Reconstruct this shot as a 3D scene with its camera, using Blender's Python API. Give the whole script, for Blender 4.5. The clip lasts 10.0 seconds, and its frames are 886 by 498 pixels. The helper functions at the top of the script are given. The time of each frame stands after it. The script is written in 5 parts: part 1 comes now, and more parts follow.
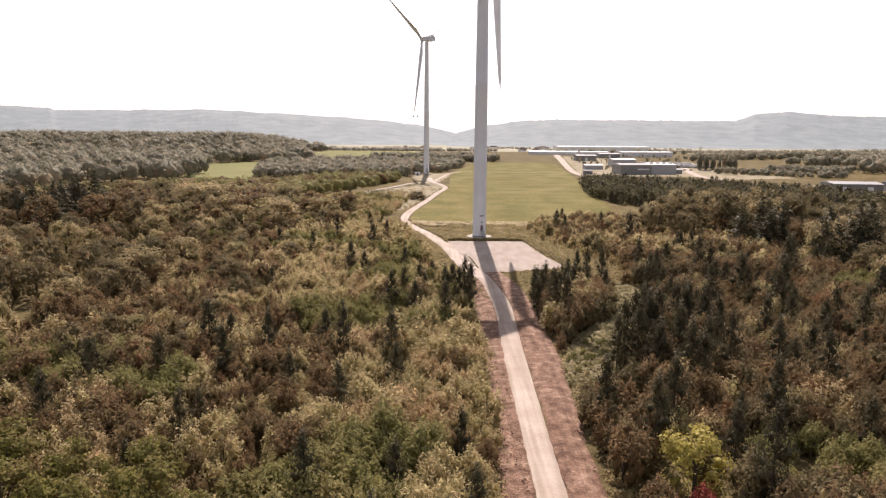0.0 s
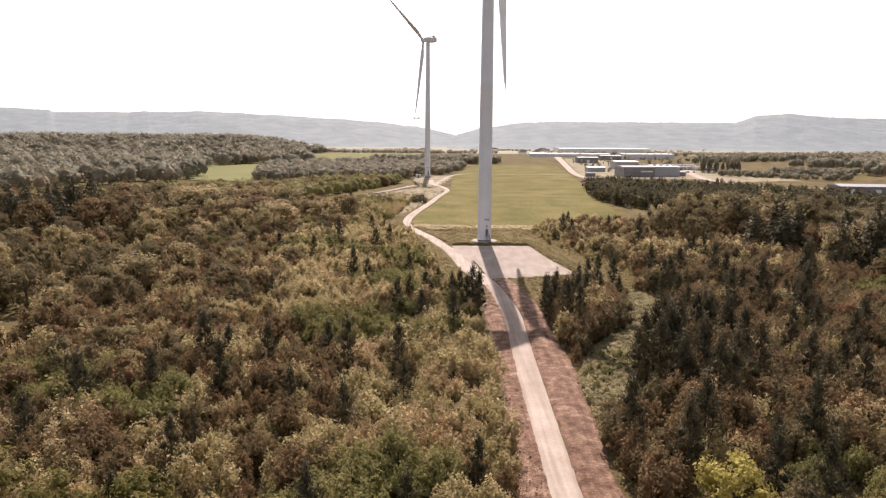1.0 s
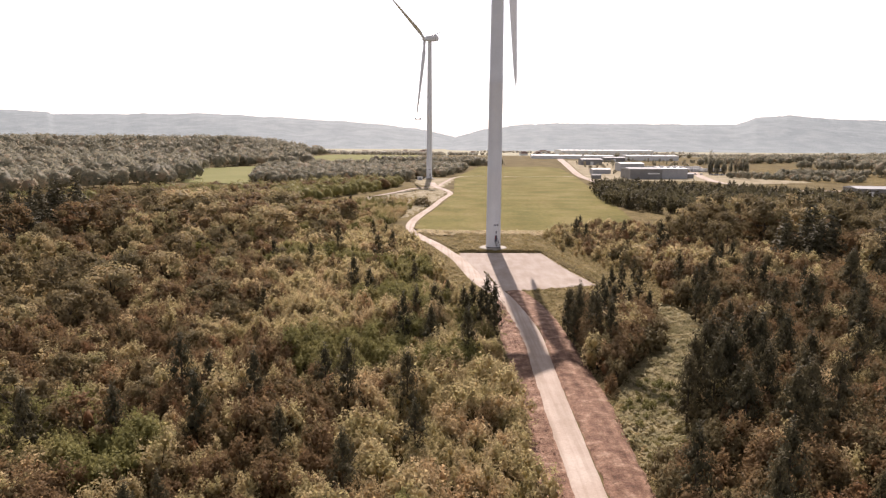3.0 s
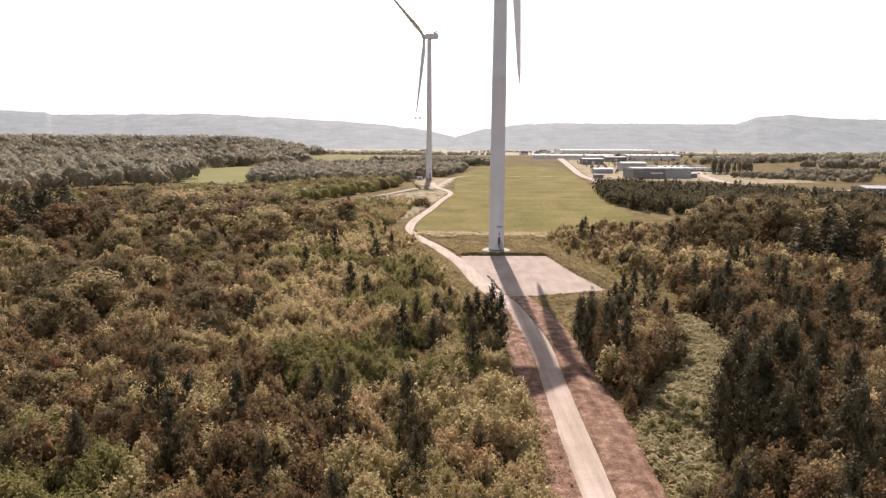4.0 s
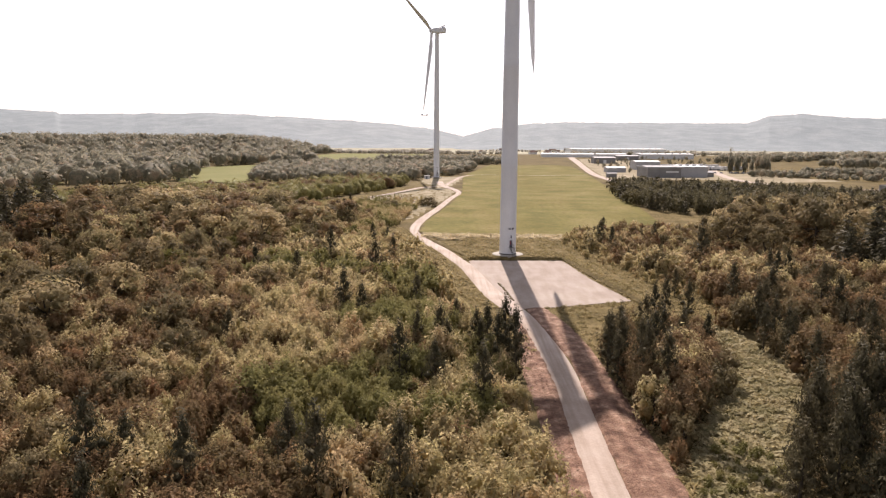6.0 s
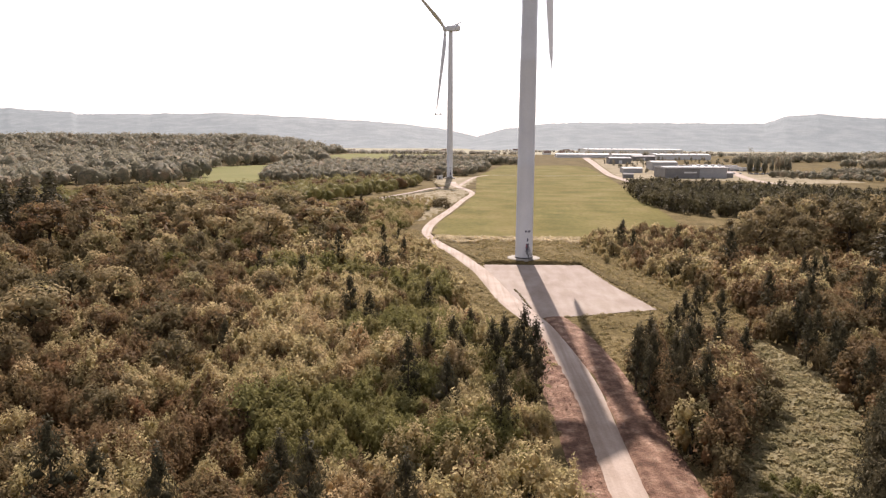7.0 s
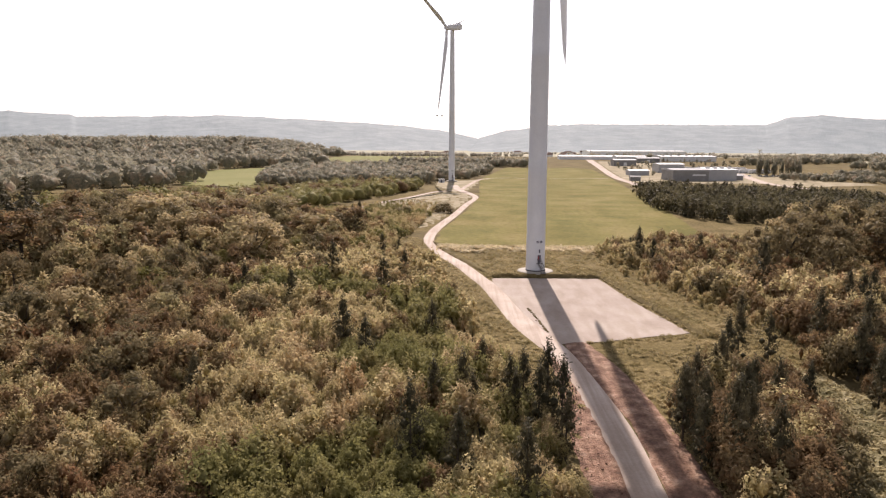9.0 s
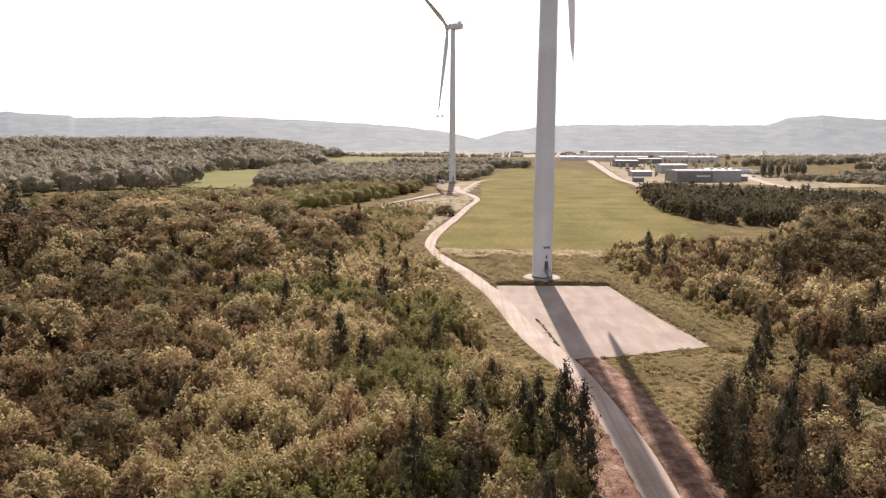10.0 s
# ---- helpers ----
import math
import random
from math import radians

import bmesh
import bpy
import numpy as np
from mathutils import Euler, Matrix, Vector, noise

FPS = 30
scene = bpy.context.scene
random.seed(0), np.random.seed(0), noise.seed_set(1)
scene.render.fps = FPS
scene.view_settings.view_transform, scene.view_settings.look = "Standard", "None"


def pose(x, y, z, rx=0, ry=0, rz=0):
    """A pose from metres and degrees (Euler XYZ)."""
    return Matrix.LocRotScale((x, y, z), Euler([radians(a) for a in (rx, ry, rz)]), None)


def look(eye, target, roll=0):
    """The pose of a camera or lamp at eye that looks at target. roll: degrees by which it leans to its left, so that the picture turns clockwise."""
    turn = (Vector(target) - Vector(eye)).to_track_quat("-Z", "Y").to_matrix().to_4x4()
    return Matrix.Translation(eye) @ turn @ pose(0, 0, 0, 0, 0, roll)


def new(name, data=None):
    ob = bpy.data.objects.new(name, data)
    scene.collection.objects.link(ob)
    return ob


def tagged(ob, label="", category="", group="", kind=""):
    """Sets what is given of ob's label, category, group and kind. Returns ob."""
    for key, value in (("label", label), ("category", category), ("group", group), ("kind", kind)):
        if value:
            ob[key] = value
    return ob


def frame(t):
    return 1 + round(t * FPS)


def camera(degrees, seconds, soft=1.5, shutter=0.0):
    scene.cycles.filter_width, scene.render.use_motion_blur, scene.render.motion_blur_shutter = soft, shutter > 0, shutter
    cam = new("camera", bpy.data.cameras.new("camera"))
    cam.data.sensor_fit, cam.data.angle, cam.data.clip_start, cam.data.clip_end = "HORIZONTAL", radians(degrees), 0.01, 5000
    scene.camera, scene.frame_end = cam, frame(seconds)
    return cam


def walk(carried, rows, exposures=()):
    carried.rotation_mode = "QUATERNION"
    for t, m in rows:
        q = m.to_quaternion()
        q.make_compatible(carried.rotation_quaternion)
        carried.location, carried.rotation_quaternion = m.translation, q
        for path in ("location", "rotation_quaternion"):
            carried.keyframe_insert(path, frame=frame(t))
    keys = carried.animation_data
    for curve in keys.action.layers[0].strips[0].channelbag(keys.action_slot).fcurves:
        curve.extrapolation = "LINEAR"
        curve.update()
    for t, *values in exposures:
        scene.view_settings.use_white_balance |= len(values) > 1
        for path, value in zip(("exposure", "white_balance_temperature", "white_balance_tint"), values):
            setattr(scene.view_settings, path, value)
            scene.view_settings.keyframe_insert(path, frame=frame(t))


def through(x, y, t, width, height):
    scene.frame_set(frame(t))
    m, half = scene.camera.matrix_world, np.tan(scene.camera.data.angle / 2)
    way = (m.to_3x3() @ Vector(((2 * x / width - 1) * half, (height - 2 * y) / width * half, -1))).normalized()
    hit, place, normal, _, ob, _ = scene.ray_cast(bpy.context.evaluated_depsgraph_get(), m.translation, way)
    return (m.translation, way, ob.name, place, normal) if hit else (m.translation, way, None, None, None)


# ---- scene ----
cam = camera(64.9, 10.0, 1.25)
METRES, EYE, TILT, LEAN, TURN = 80.0, 38.0, -9.7, 0.0, 0.0
EXPO, KELVIN, TINT = 0.48, 6720, 21
ROWS = [
    (0.0, 0.0, 0.0, 0.0, -0.0, 0.0, -0.42),
    (0.5, -0.0103, 0.0384, 0.0059, -0.02, 0.09, -0.43),
    (1.0, -0.0196, 0.0765, 0.0117, -0.04, 0.16, -0.41),
    (1.5, -0.0277, 0.1204, 0.0185, -0.05, 0.24, -0.4),
    (2.0, -0.0345, 0.1639, 0.0239, -0.07, 0.28, -0.38),
    (2.5, -0.0407, 0.2143, 0.0288, -0.07, 0.32, -0.39),
    (4.0, -0.0516, 0.3751, 0.0449, -0.1, 0.33, -0.28),
    (4.5, -0.0509, 0.4329, 0.05, -0.13, 0.28, -0.22),
    (5.0, -0.0489, 0.4855, 0.0543, -0.14, 0.25, -0.21),
    (5.5, -0.0466, 0.5426, 0.0582, -0.13, 0.26, -0.22),
    (6.0, -0.0454, 0.5947, 0.0613, 0.58, 0.29, -0.39),
    (7.5, -0.0502, 0.7502, 0.0792, 1.73, 0.34, -0.62),
    (8.0, -0.0542, 0.7971, 0.0872, 1.7, 0.39, -0.59),
    (8.5, -0.0588, 0.847, 0.0963, 1.71, 0.43, -0.55),
    (9.0, -0.0641, 0.8926, 0.1044, 1.7, 0.47, -0.51),
    (9.5, -0.0701, 0.9416, 0.1131, 1.69, 0.5, -0.5),
    (10.0, -0.0757, 0.9857, 0.121, 1.68, 0.52, -0.44),
]
LIGHT = [(0.0, EXPO, KELVIN, TINT), (10.0, EXPO, KELVIN, TINT)]
walk(cam, [(t, pose(0, 0, EYE, TILT, LEAN, TURN) @ pose(METRES * x, METRES * y, METRES * z, 90 + pitch, roll, yaw)) for t, x, y, z, yaw, pitch, roll in ROWS], LIGHT)

# ---- light ----
world = bpy.data.worlds.new("hazy_sky")
scene.world = world
world.use_nodes = True
wn = world.node_tree.nodes
sky = wn.new("ShaderNodeTexSky")
sky.sky_type, sky.sun_disc = "NISHITA", False
sky.sun_elevation, sky.sun_rotation = radians(45), 0.0
sky.air_density, sky.dust_density, sky.ozone_density, sky.altitude = 1.0, 1.2, 1.0, 300
wn["Background"].inputs["Strength"].default_value = 0.11
pale = wn.new("ShaderNodeHueSaturation")
pale.inputs["Saturation"].default_value = 0.3
world.node_tree.links.new(sky.outputs[0], pale.inputs["Color"])
world.node_tree.links.new(pale.outputs[0], wn["Background"].inputs["Color"])

sun_data = bpy.data.lights.new("sun", "SUN")
sun_data.energy, sun_data.angle, sun_data.color = 5.0, radians(0.5), (1.0, 0.93, 0.83)
sun = new("sun", sun_data)
sun.matrix_world = look((0, 300, 300), (0, 0, 0))

# ---- materials ----
def links(mat):
    return mat.node_tree.nodes, mat.node_tree.links


def ramp_node(nodes, stops):
    r = nodes.new("ShaderNodeValToRGB")
    e = r.color_ramp.elements
    while len(e) < len(stops):
        e.new(0.5)
    for el, (p, c) in zip(e, stops):
        el.position, el.color = p, (*c, 1)
    return r


def noise_node(nodes, lk, scale, detail=3.0, rough=0.55):
    g = nodes.new("ShaderNodeNewGeometry")
    n = nodes.new("ShaderNodeTexNoise")
    n.inputs["Scale"].default_value, n.inputs["Detail"].default_value, n.inputs["Roughness"].default_value = scale, detail, rough
    lk.new(g.outputs["Position"], n.inputs["Vector"])
    return n


def mixed(nodes, lk, a, b, fac, mode="MIX"):
    m = nodes.new("ShaderNodeMix")
    m.data_type, m.blend_type = "RGBA", mode
    lk.new(a, m.inputs[6])
    lk.new(b, m.inputs[7])
    if isinstance(fac, float):
        m.inputs[0].default_value = fac
    else:
        lk.new(fac, m.inputs[0])
    return m.outputs[2]


def surface(name, stops, scale, fine=(0.75, 1.2), fine_scale=None, rough=0.9, bump=0.0, bump_scale=None, metal=0.0, spec=0.3):
    """A solid surface: broad colour patches, fine grain over them, and relief."""
    mat = bpy.data.materials.new(name)
    mat.use_nodes = True
    n, lk = links(mat)
    b = n["Principled BSDF"]
    broad = noise_node(n, lk, scale, 4.0)
    r = ramp_node(n, stops)
    lk.new(broad.outputs["Fac"], r.inputs[0])
    grain = noise_node(n, lk, fine_scale or scale * 14, 5.0, 0.7)
    gr = ramp_node(n, [(0.3, (fine[0],) * 3), (0.7, (min(1, fine[1]),) * 3)])
    lk.new(grain.outputs["Fac"], gr.inputs[0])
    lk.new(mixed(n, lk, r.outputs[0], gr.outputs[0], 1.0, "MULTIPLY"), b.inputs["Base Color"])
    b.inputs["Roughness"].default_value, b.inputs["Metallic"].default_value = rough, metal
    b.inputs["Specular IOR Level"].default_value = spec
    if bump:
        bn = noise_node(n, lk, bump_scale or scale * 8, 5.0, 0.65)
        bp = n.new("ShaderNodeBump")
        bp.inputs["Strength"].default_value, bp.inputs["Distance"].default_value = 1.0, bump
        lk.new(bn.outputs["Fac"], bp.inputs["Height"])
        lk.new(bp.outputs[0], b.inputs["Normal"])
    return mat


def streaked(mat, stretch, strength):
    """Wheel marks: long streaks along the lie of the road, worn into the colour."""
    n, lk = links(mat)
    b = n["Principled BSDF"]
    old = b.inputs["Base Color"].links[0].from_socket
    g = n.new("ShaderNodeNewGeometry")
    mp = n.new("ShaderNodeMapping")
    mp.inputs["Scale"].default_value = stretch
    tx = n.new("ShaderNodeTexNoise")
    tx.inputs["Scale"].default_value, tx.inputs["Detail"].default_value = 1.0, 3.0
    lk.new(g.outputs["Position"], mp.inputs["Vector"])
    lk.new(mp.outputs[0], tx.inputs["Vector"])
    r = ramp_node(n, [(0.35, (1 - strength, (1 - strength) * 0.97, (1 - strength) * 0.93)), (0.6, (1, 1, 1))])
    lk.new(tx.outputs["Fac"], r.inputs[0])
    lk.new(mixed(n, lk, old, r.outputs[0], 1.0, "MULTIPLY"), b.inputs["Base Color"])
    return mat


def leafy(name, stops, patch=0.12, through=0.35, island=(0.86, 1.16), gloss=0.015, mottle=0.24, grain=5.0):
    """Foliage: colour drifts from plant to plant, each leaf spray differs, light passes through."""
    mat = bpy.data.materials.new(name)
    mat.use_nodes = True
    n, lk = links(mat)
    b = n["Principled BSDF"]
    broad = noise_node(n, lk, patch, 3.0, 0.6)
    r = ramp_node(n, stops)
    lk.new(broad.outputs["Fac"], r.inputs[0])
    g = n.new("ShaderNodeNewGeometry")
    mr = n.new("ShaderNodeMapRange")
    mr.inputs[3].default_value, mr.inputs[4].default_value = island
    lk.new(g.outputs["Random Per Island"], mr.inputs[0])
    hue = n.new("ShaderNodeHueSaturation")
    spot = noise_node(n, lk, grain, 3.0, 0.7)
    sm, mu = n.new("ShaderNodeMapRange"), n.new("ShaderNodeMath")
    for k, v in ((1, 0.36), (2, 0.64), (3, 1 - mottle), (4, 1 + mottle)):
        sm.inputs[k].default_value = v
    mu.operation = "MULTIPLY"
    lk.new(spot.outputs["Fac"], sm.inputs[0])
    lk.new(sm.outputs[0], mu.inputs[0])
    lk.new(mr.outputs[0], mu.inputs[1])
    lk.new(r.outputs[0], hue.inputs["Color"])
    lk.new(mu.outputs[0], hue.inputs["Value"])
    lk.new(hue.outputs[0], b.inputs["Base Color"])
    b.inputs["Roughness"].default_value = 0.55
    b.inputs["Specular IOR Level"].default_value = gloss * 4
    t = n.new("ShaderNodeBsdfTranslucent")
    lk.new(hue.outputs[0], t.inputs["Color"])
    mx = n.new("ShaderNodeMixShader")
    mx.inputs[0].default_value = through
    lk.new(b.outputs[0], mx.inputs[1])
    lk.new(t.outputs[0], mx.inputs[2])
    lk.new(mx.outputs[0], n["Material Output"].inputs["Surface"])
    return mat


LEAF_SCRUB = leafy("scrub_leaves", [(0.3, (0.392, 0.321, 0.167)), (0.42, (0.468, 0.378, 0.21)), (0.5, (0.396, 0.34, 0.168)), (0.58, (0.478, 0.378, 0.217)), (0.7, (0.45, 0.318, 0.178))], through=0.6)
LEAF_GREEN = leafy("green_leaves", [(0.35, (0.2, 0.19, 0.072)), (0.5, (0.25, 0.228, 0.09)), (0.65, (0.30, 0.252, 0.112))], through=0.45)
LEAF_DARK = leafy("conifer_needles", [(0.35, (0.06, 0.056, 0.033)), (0.5, (0.082, 0.073, 0.042)), (0.65, (0.11, 0.092, 0.052))], through=0.3, gloss=0.015)
LEAF_BROAD = leafy("woodland_leaves", [(0.32, (0.28, 0.233, 0.125)), (0.45, (0.42, 0.328, 0.184)), (0.55, (0.30, 0.264, 0.133)), (0.68, (0.44, 0.307, 0.176))], patch=0.07, through=0.55)
LEAF_RUST = leafy("rusty_leaves", [(0.32, (0.172, 0.118, 0.062)), (0.45, (0.238, 0.156, 0.084)), (0.55, (0.164, 0.126, 0.064)), (0.68, (0.262, 0.15, 0.08))], through=0.55)
# far leaves are greyed in base colour to stand for the haze
LEAF_FAR_HAZED = leafy("hazed_distant_leaves", [(0.3, (0.175, 0.17, 0.126)), (0.42, (0.30, 0.27, 0.196)), (0.5, (0.205, 0.205, 0.152)), (0.58, (0.34, 0.30, 0.216)), (0.7, (0.365, 0.283, 0.2))], patch=0.085, through=0.5, grain=1.5, mottle=0.25, island=(0.9, 1.12))
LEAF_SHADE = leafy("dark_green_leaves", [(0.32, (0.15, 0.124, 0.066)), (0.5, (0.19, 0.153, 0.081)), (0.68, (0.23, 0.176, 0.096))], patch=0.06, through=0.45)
LEAF_PLANT = leafy("plantation_leaves", [(0.32, (0.10, 0.09, 0.05)), (0.5, (0.13, 0.115, 0.062)), (0.68, (0.16, 0.135, 0.072))], patch=0.06, through=0.4)
LEAF_UMBER = leafy("umber_leaves", [(0.32, (0.172, 0.118, 0.063)), (0.45, (0.245, 0.16, 0.085)), (0.55, (0.178, 0.133, 0.068)), (0.68, (0.28, 0.158, 0.084))], through=0.5)
LEAF_FRESH = leafy("fresh_green_leaves", [(0.35, (0.146, 0.141, 0.041)), (0.5, (0.185, 0.167, 0.054)), (0.65, (0.233, 0.188, 0.072))], patch=0.3, through=0.5)
# palest leaf colour: thicker haze over the valley is put into it
LEAF_VALE_HAZED = leafy("hazed_valley_leaves", [(0.32, (0.40, 0.385, 0.33)), (0.5, (0.46, 0.43, 0.36)), (0.68, (0.5, 0.455, 0.38))], patch=0.02, through=0.55)
LEAF_YELLOW = leafy("yellow_leaves", [(0.35, (0.352, 0.304, 0.08)), (0.65, (0.48, 0.4, 0.128))], patch=0.6)
LEAF_RED = leafy("red_leaves", [(0.35, (0.221, 0.046, 0.039)), (0.65, (0.312, 0.078, 0.058))], patch=0.6)
LEAF_PALE = leafy("pale_grass_blades", [(0.35, (0.295, 0.265, 0.14)), (0.5, (0.385, 0.335, 0.19)), (0.65, (0.46, 0.395, 0.24))], patch=0.3, through=0.5)
LEAF_HAY = leafy("hay_blades", [(0.35, (0.52, 0.44, 0.28)), (0.5, (0.60, 0.51, 0.34)), (0.65, (0.66, 0.57, 0.40))], patch=0.4, through=0.5)
LEAF_STRAW = leafy("straw_blades", [(0.35, (0.285, 0.236, 0.108)), (0.5, (0.36, 0.294, 0.144)), (0.65, (0.44, 0.352, 0.187))], patch=0.25, through=0.5)
BARK = surface("bark", [(0.4, (0.05, 0.04, 0.03)), (0.6, (0.10, 0.08, 0.06))], 2.0)
SOIL = surface("woodland_floor", [(0.35, (0.108, 0.083, 0.04)), (0.5, (0.142, 0.11, 0.052)), (0.65, (0.181, 0.143, 0.068))], 0.05, bump=0.25, bump_scale=0.8, spec=0.05)
GRAVEL = surface("pale_gravel", [(0.35, (0.43, 0.345, 0.285)), (0.5, (0.48, 0.395, 0.335)), (0.65, (0.53, 0.45, 0.39))], 0.12, fine=(0.8, 1.0), fine_scale=3.0, bump=0.05, bump_scale=4.0)
streaked(GRAVEL, (1.3, 0.05, 1.0), 0.22)
PADSTONE = surface("pad_gravel", [(0.35, (0.331, 0.269, 0.227)), (0.5, (0.361, 0.299, 0.257)), (0.65, (0.395, 0.335, 0.287))], 0.10, fine=(0.82, 1.0), fine_scale=2.5, bump=0.04, bump_scale=4.0)
EARTH = surface("red_earth", [(0.34, (0.215, 0.115, 0.077)), (0.46, (0.32, 0.181, 0.122)), (0.56, (0.42, 0.252, 0.174)), (0.66, (0.56, 0.375, 0.272))], 0.55, fine=(0.45, 1.0), fine_scale=2.6, bump=0.4, bump_scale=3.0)
streaked(PADSTONE, (0.5, 0.12, 1.0), 0.14)
streaked(EARTH, (1.4, 0.05, 1.0), 0.28)
MEADOW = surface("green_meadow", [(0.34, (0.15, 0.14, 0.045)), (0.5, (0.20, 0.176, 0.06)), (0.66, (0.25, 0.205, 0.085))], 0.045, fine=(0.58, 1.0), fine_scale=0.5, bump=0.2, bump_scale=1.5, spec=0.05)
streaked(MEADOW, (0.03, 0.012, 1.0), 0.06)
DRYGRASS = surface("dry_grass", [(0.3, (0.14, 0.108, 0.045)), (0.5, (0.205, 0.158, 0.07)), (0.7, (0.29, 0.222, 0.11))], 0.12, fine=(0.36, 1.0), fine_scale=1.1, bump=0.5, bump_scale=1.0, spec=0.05)
STRAW = surface("pale_dry_ground", [(0.3, (0.245, 0.21, 0.135)), (0.5, (0.325, 0.28, 0.19)), (0.7, (0.415, 0.36, 0.27))], 0.08, fine=(0.7, 1.0), fine_scale=0.9, bump=0.3, bump_scale=1.0, spec=0.05)
PALEFIELD = surface("pale_field", [(0.3, (0.27, 0.255, 0.172)), (0.7, (0.33, 0.305, 0.21))], 0.02, fine=(0.85, 1.0), fine_scale=0.3)
GREENFIELD = surface("light_green_field", [(0.3, (0.17, 0.175, 0.07)), (0.7, (0.215, 0.205, 0.09))], 0.02, fine=(0.85, 1.0), fine_scale=0.3, spec=0.05)
PAINT = surface("white_tower_paint", [(0.3, (0.645, 0.66, 0.69)), (0.7, (0.70, 0.715, 0.74))], 0.25, fine=(0.94, 1.0), fine_scale=2.0, rough=0.4)
CONCRETE = surface("concrete", [(0.3, (0.35, 0.32, 0.28)), (0.7, (0.45, 0.415, 0.36))], 0.6, bump=0.02)
DARKMETAL = surface("dark_metal", [(0.3, (0.03, 0.03, 0.035)), (0.7, (0.06, 0.06, 0.065))], 1.0, rough=0.5)
MARK = surface("grey_lettering", [(0.3, (0.10, 0.10, 0.14)), (0.7, (0.13, 0.13, 0.17))], 2.0, rough=0.6)
REDMARK = surface("red_sign", [(0.3, (0.35, 0.05, 0.05)), (0.7, (0.42, 0.07, 0.06))], 2.0, rough=0.6)
CLADGREY = surface("grey_cladding", [(0.3, (0.36, 0.36, 0.37)), (0.7, (0.43, 0.43, 0.44))], 0.2, rough=0.6)
CLADDARK = surface("dark_cladding", [(0.3, (0.20, 0.195, 0.195)), (0.7, (0.26, 0.255, 0.25))], 0.2, rough=0.6)
CLADPALE = surface("pale_cladding", [(0.3, (0.70, 0.70, 0.70)), (0.7, (0.80, 0.80, 0.79))], 0.2, rough=0.6)
ROOFTILE = surface("roof_tiles", [(0.3, (0.30, 0.20, 0.16)), (0.7, (0.40, 0.29, 0.24))], 0.3)
ROOFPALE = surface("pale_roof", [(0.3, (0.66, 0.66, 0.66)), (0.7, (0.78, 0.78, 0.77))], 0.1, rough=0.5)
# haze before the hills is put into this blue-grey base colour
HAZED_HILLWOOD = surface("hazed_hillside", [(0.38, (0.13, 0.152, 0.16)), (0.52, (0.155, 0.177, 0.185)), (0.66, (0.185, 0.205, 0.21))], 0.012, fine=(0.85, 1.0), fine_scale=0.05, bump=6.0, bump_scale=0.04)
# an even pale glow adds more haze; the hillside is no light source
hb = links(HAZED_HILLWOOD)[0]["Principled BSDF"]
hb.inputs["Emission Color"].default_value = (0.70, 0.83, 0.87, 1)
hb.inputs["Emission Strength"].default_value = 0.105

# ---- building helpers ----
def mesh_np(name, verts, quads, mats, index=None, smooth=False):
    me = bpy.data.meshes.new(name)
    verts, quads = np.asarray(verts, np.float32), np.asarray(quads, np.int32)
    me.vertices.add(len(verts))
    me.vertices.foreach_set("co", verts.ravel())
    me.loops.add(quads.size)
    me.loops.foreach_set("vertex_index", quads.ravel())
    me.polygons.add(len(quads))
    me.polygons.foreach_set("loop_start", np.arange(len(quads), dtype=np.int32) * quads.shape[1])
    for m in mats:
        me.materials.append(m)
    if index is not None:
        me.polygons.foreach_set("material_index", np.asarray(index, np.int32))
    if smooth:
        me.polygons.foreach_set("use_smooth", np.ones(len(quads), bool))
    me.update(calc_edges=True)
    return me


def bm_mesh(name, bm, mat):
    me = bpy.data.meshes.new(name)
    bm.to_mesh(me)
    bm.free()
    for m in (mat if isinstance(mat, (list, tuple)) else [mat]):
        me.materials.append(m)
    return me


def part(name, bm, mat, parent, label=""):
    ob = new(name, bm_mesh(name, bm, mat) if not isinstance(bm, bpy.types.Mesh) else bm)
    ob.parent = parent
    return tagged(ob, label)


def box(bm, x0, x1, y0, y1, z0, z1, m=None):
    v = [bm.verts.new((x, y, z)) for z in (z0, z1) for x, y in ((x0, y0), (x1, y0), (x1, y1), (x0, y1))]
    if m is not None:
        for a in v:
            a.co = m @ a.co
    for f in ((3, 2, 1, 0), (4, 5, 6, 7), (0, 1, 5, 4), (1, 2, 6, 5), (2, 3, 7, 6), (3, 0, 4, 7)):
        bm.faces.new([v[i] for i in f])
    return v


def tube(bm, rings, seg=16, cap=True):
    """A round body through rings of (centre, radius, axis u, axis v)."""
    loops = []
    for c, r, u, v in rings:
        loops.append([bm.verts.new(Vector(c) + r * (Vector(u) * math.cos(a) + Vector(v) * math.sin(a))) for a in [2 * math.pi * i / seg for i in range(seg)]])
    for a, b in zip(loops, loops[1:]):
        for i in range(seg):
            f = bm.faces.new((a[i], a[(i + 1) % seg], b[(i + 1) % seg], b[i]))
            f.smooth = True
    if cap:
        bm.faces.new(loops[0][::-1])
        bm.faces.new(loops[-1])


def smooth01(a):
    a = np.clip(a, 0, 1)
    return a * a * (3 - 2 * a)


def land(x, y):
    """The height of the ground."""
    x, y = np.asarray(x, float), np.asarray(y, float)
    hill = 17 * smooth01((y - 780) / 340) * smooth01((-x - 215) / 130) * (1 - smooth01((y - 1350) / 500))
    vale = -22 * smooth01((y - 1100) / 1100)
    back = 6 * smooth01((-60 - y) / 400)
    return hill + vale + back


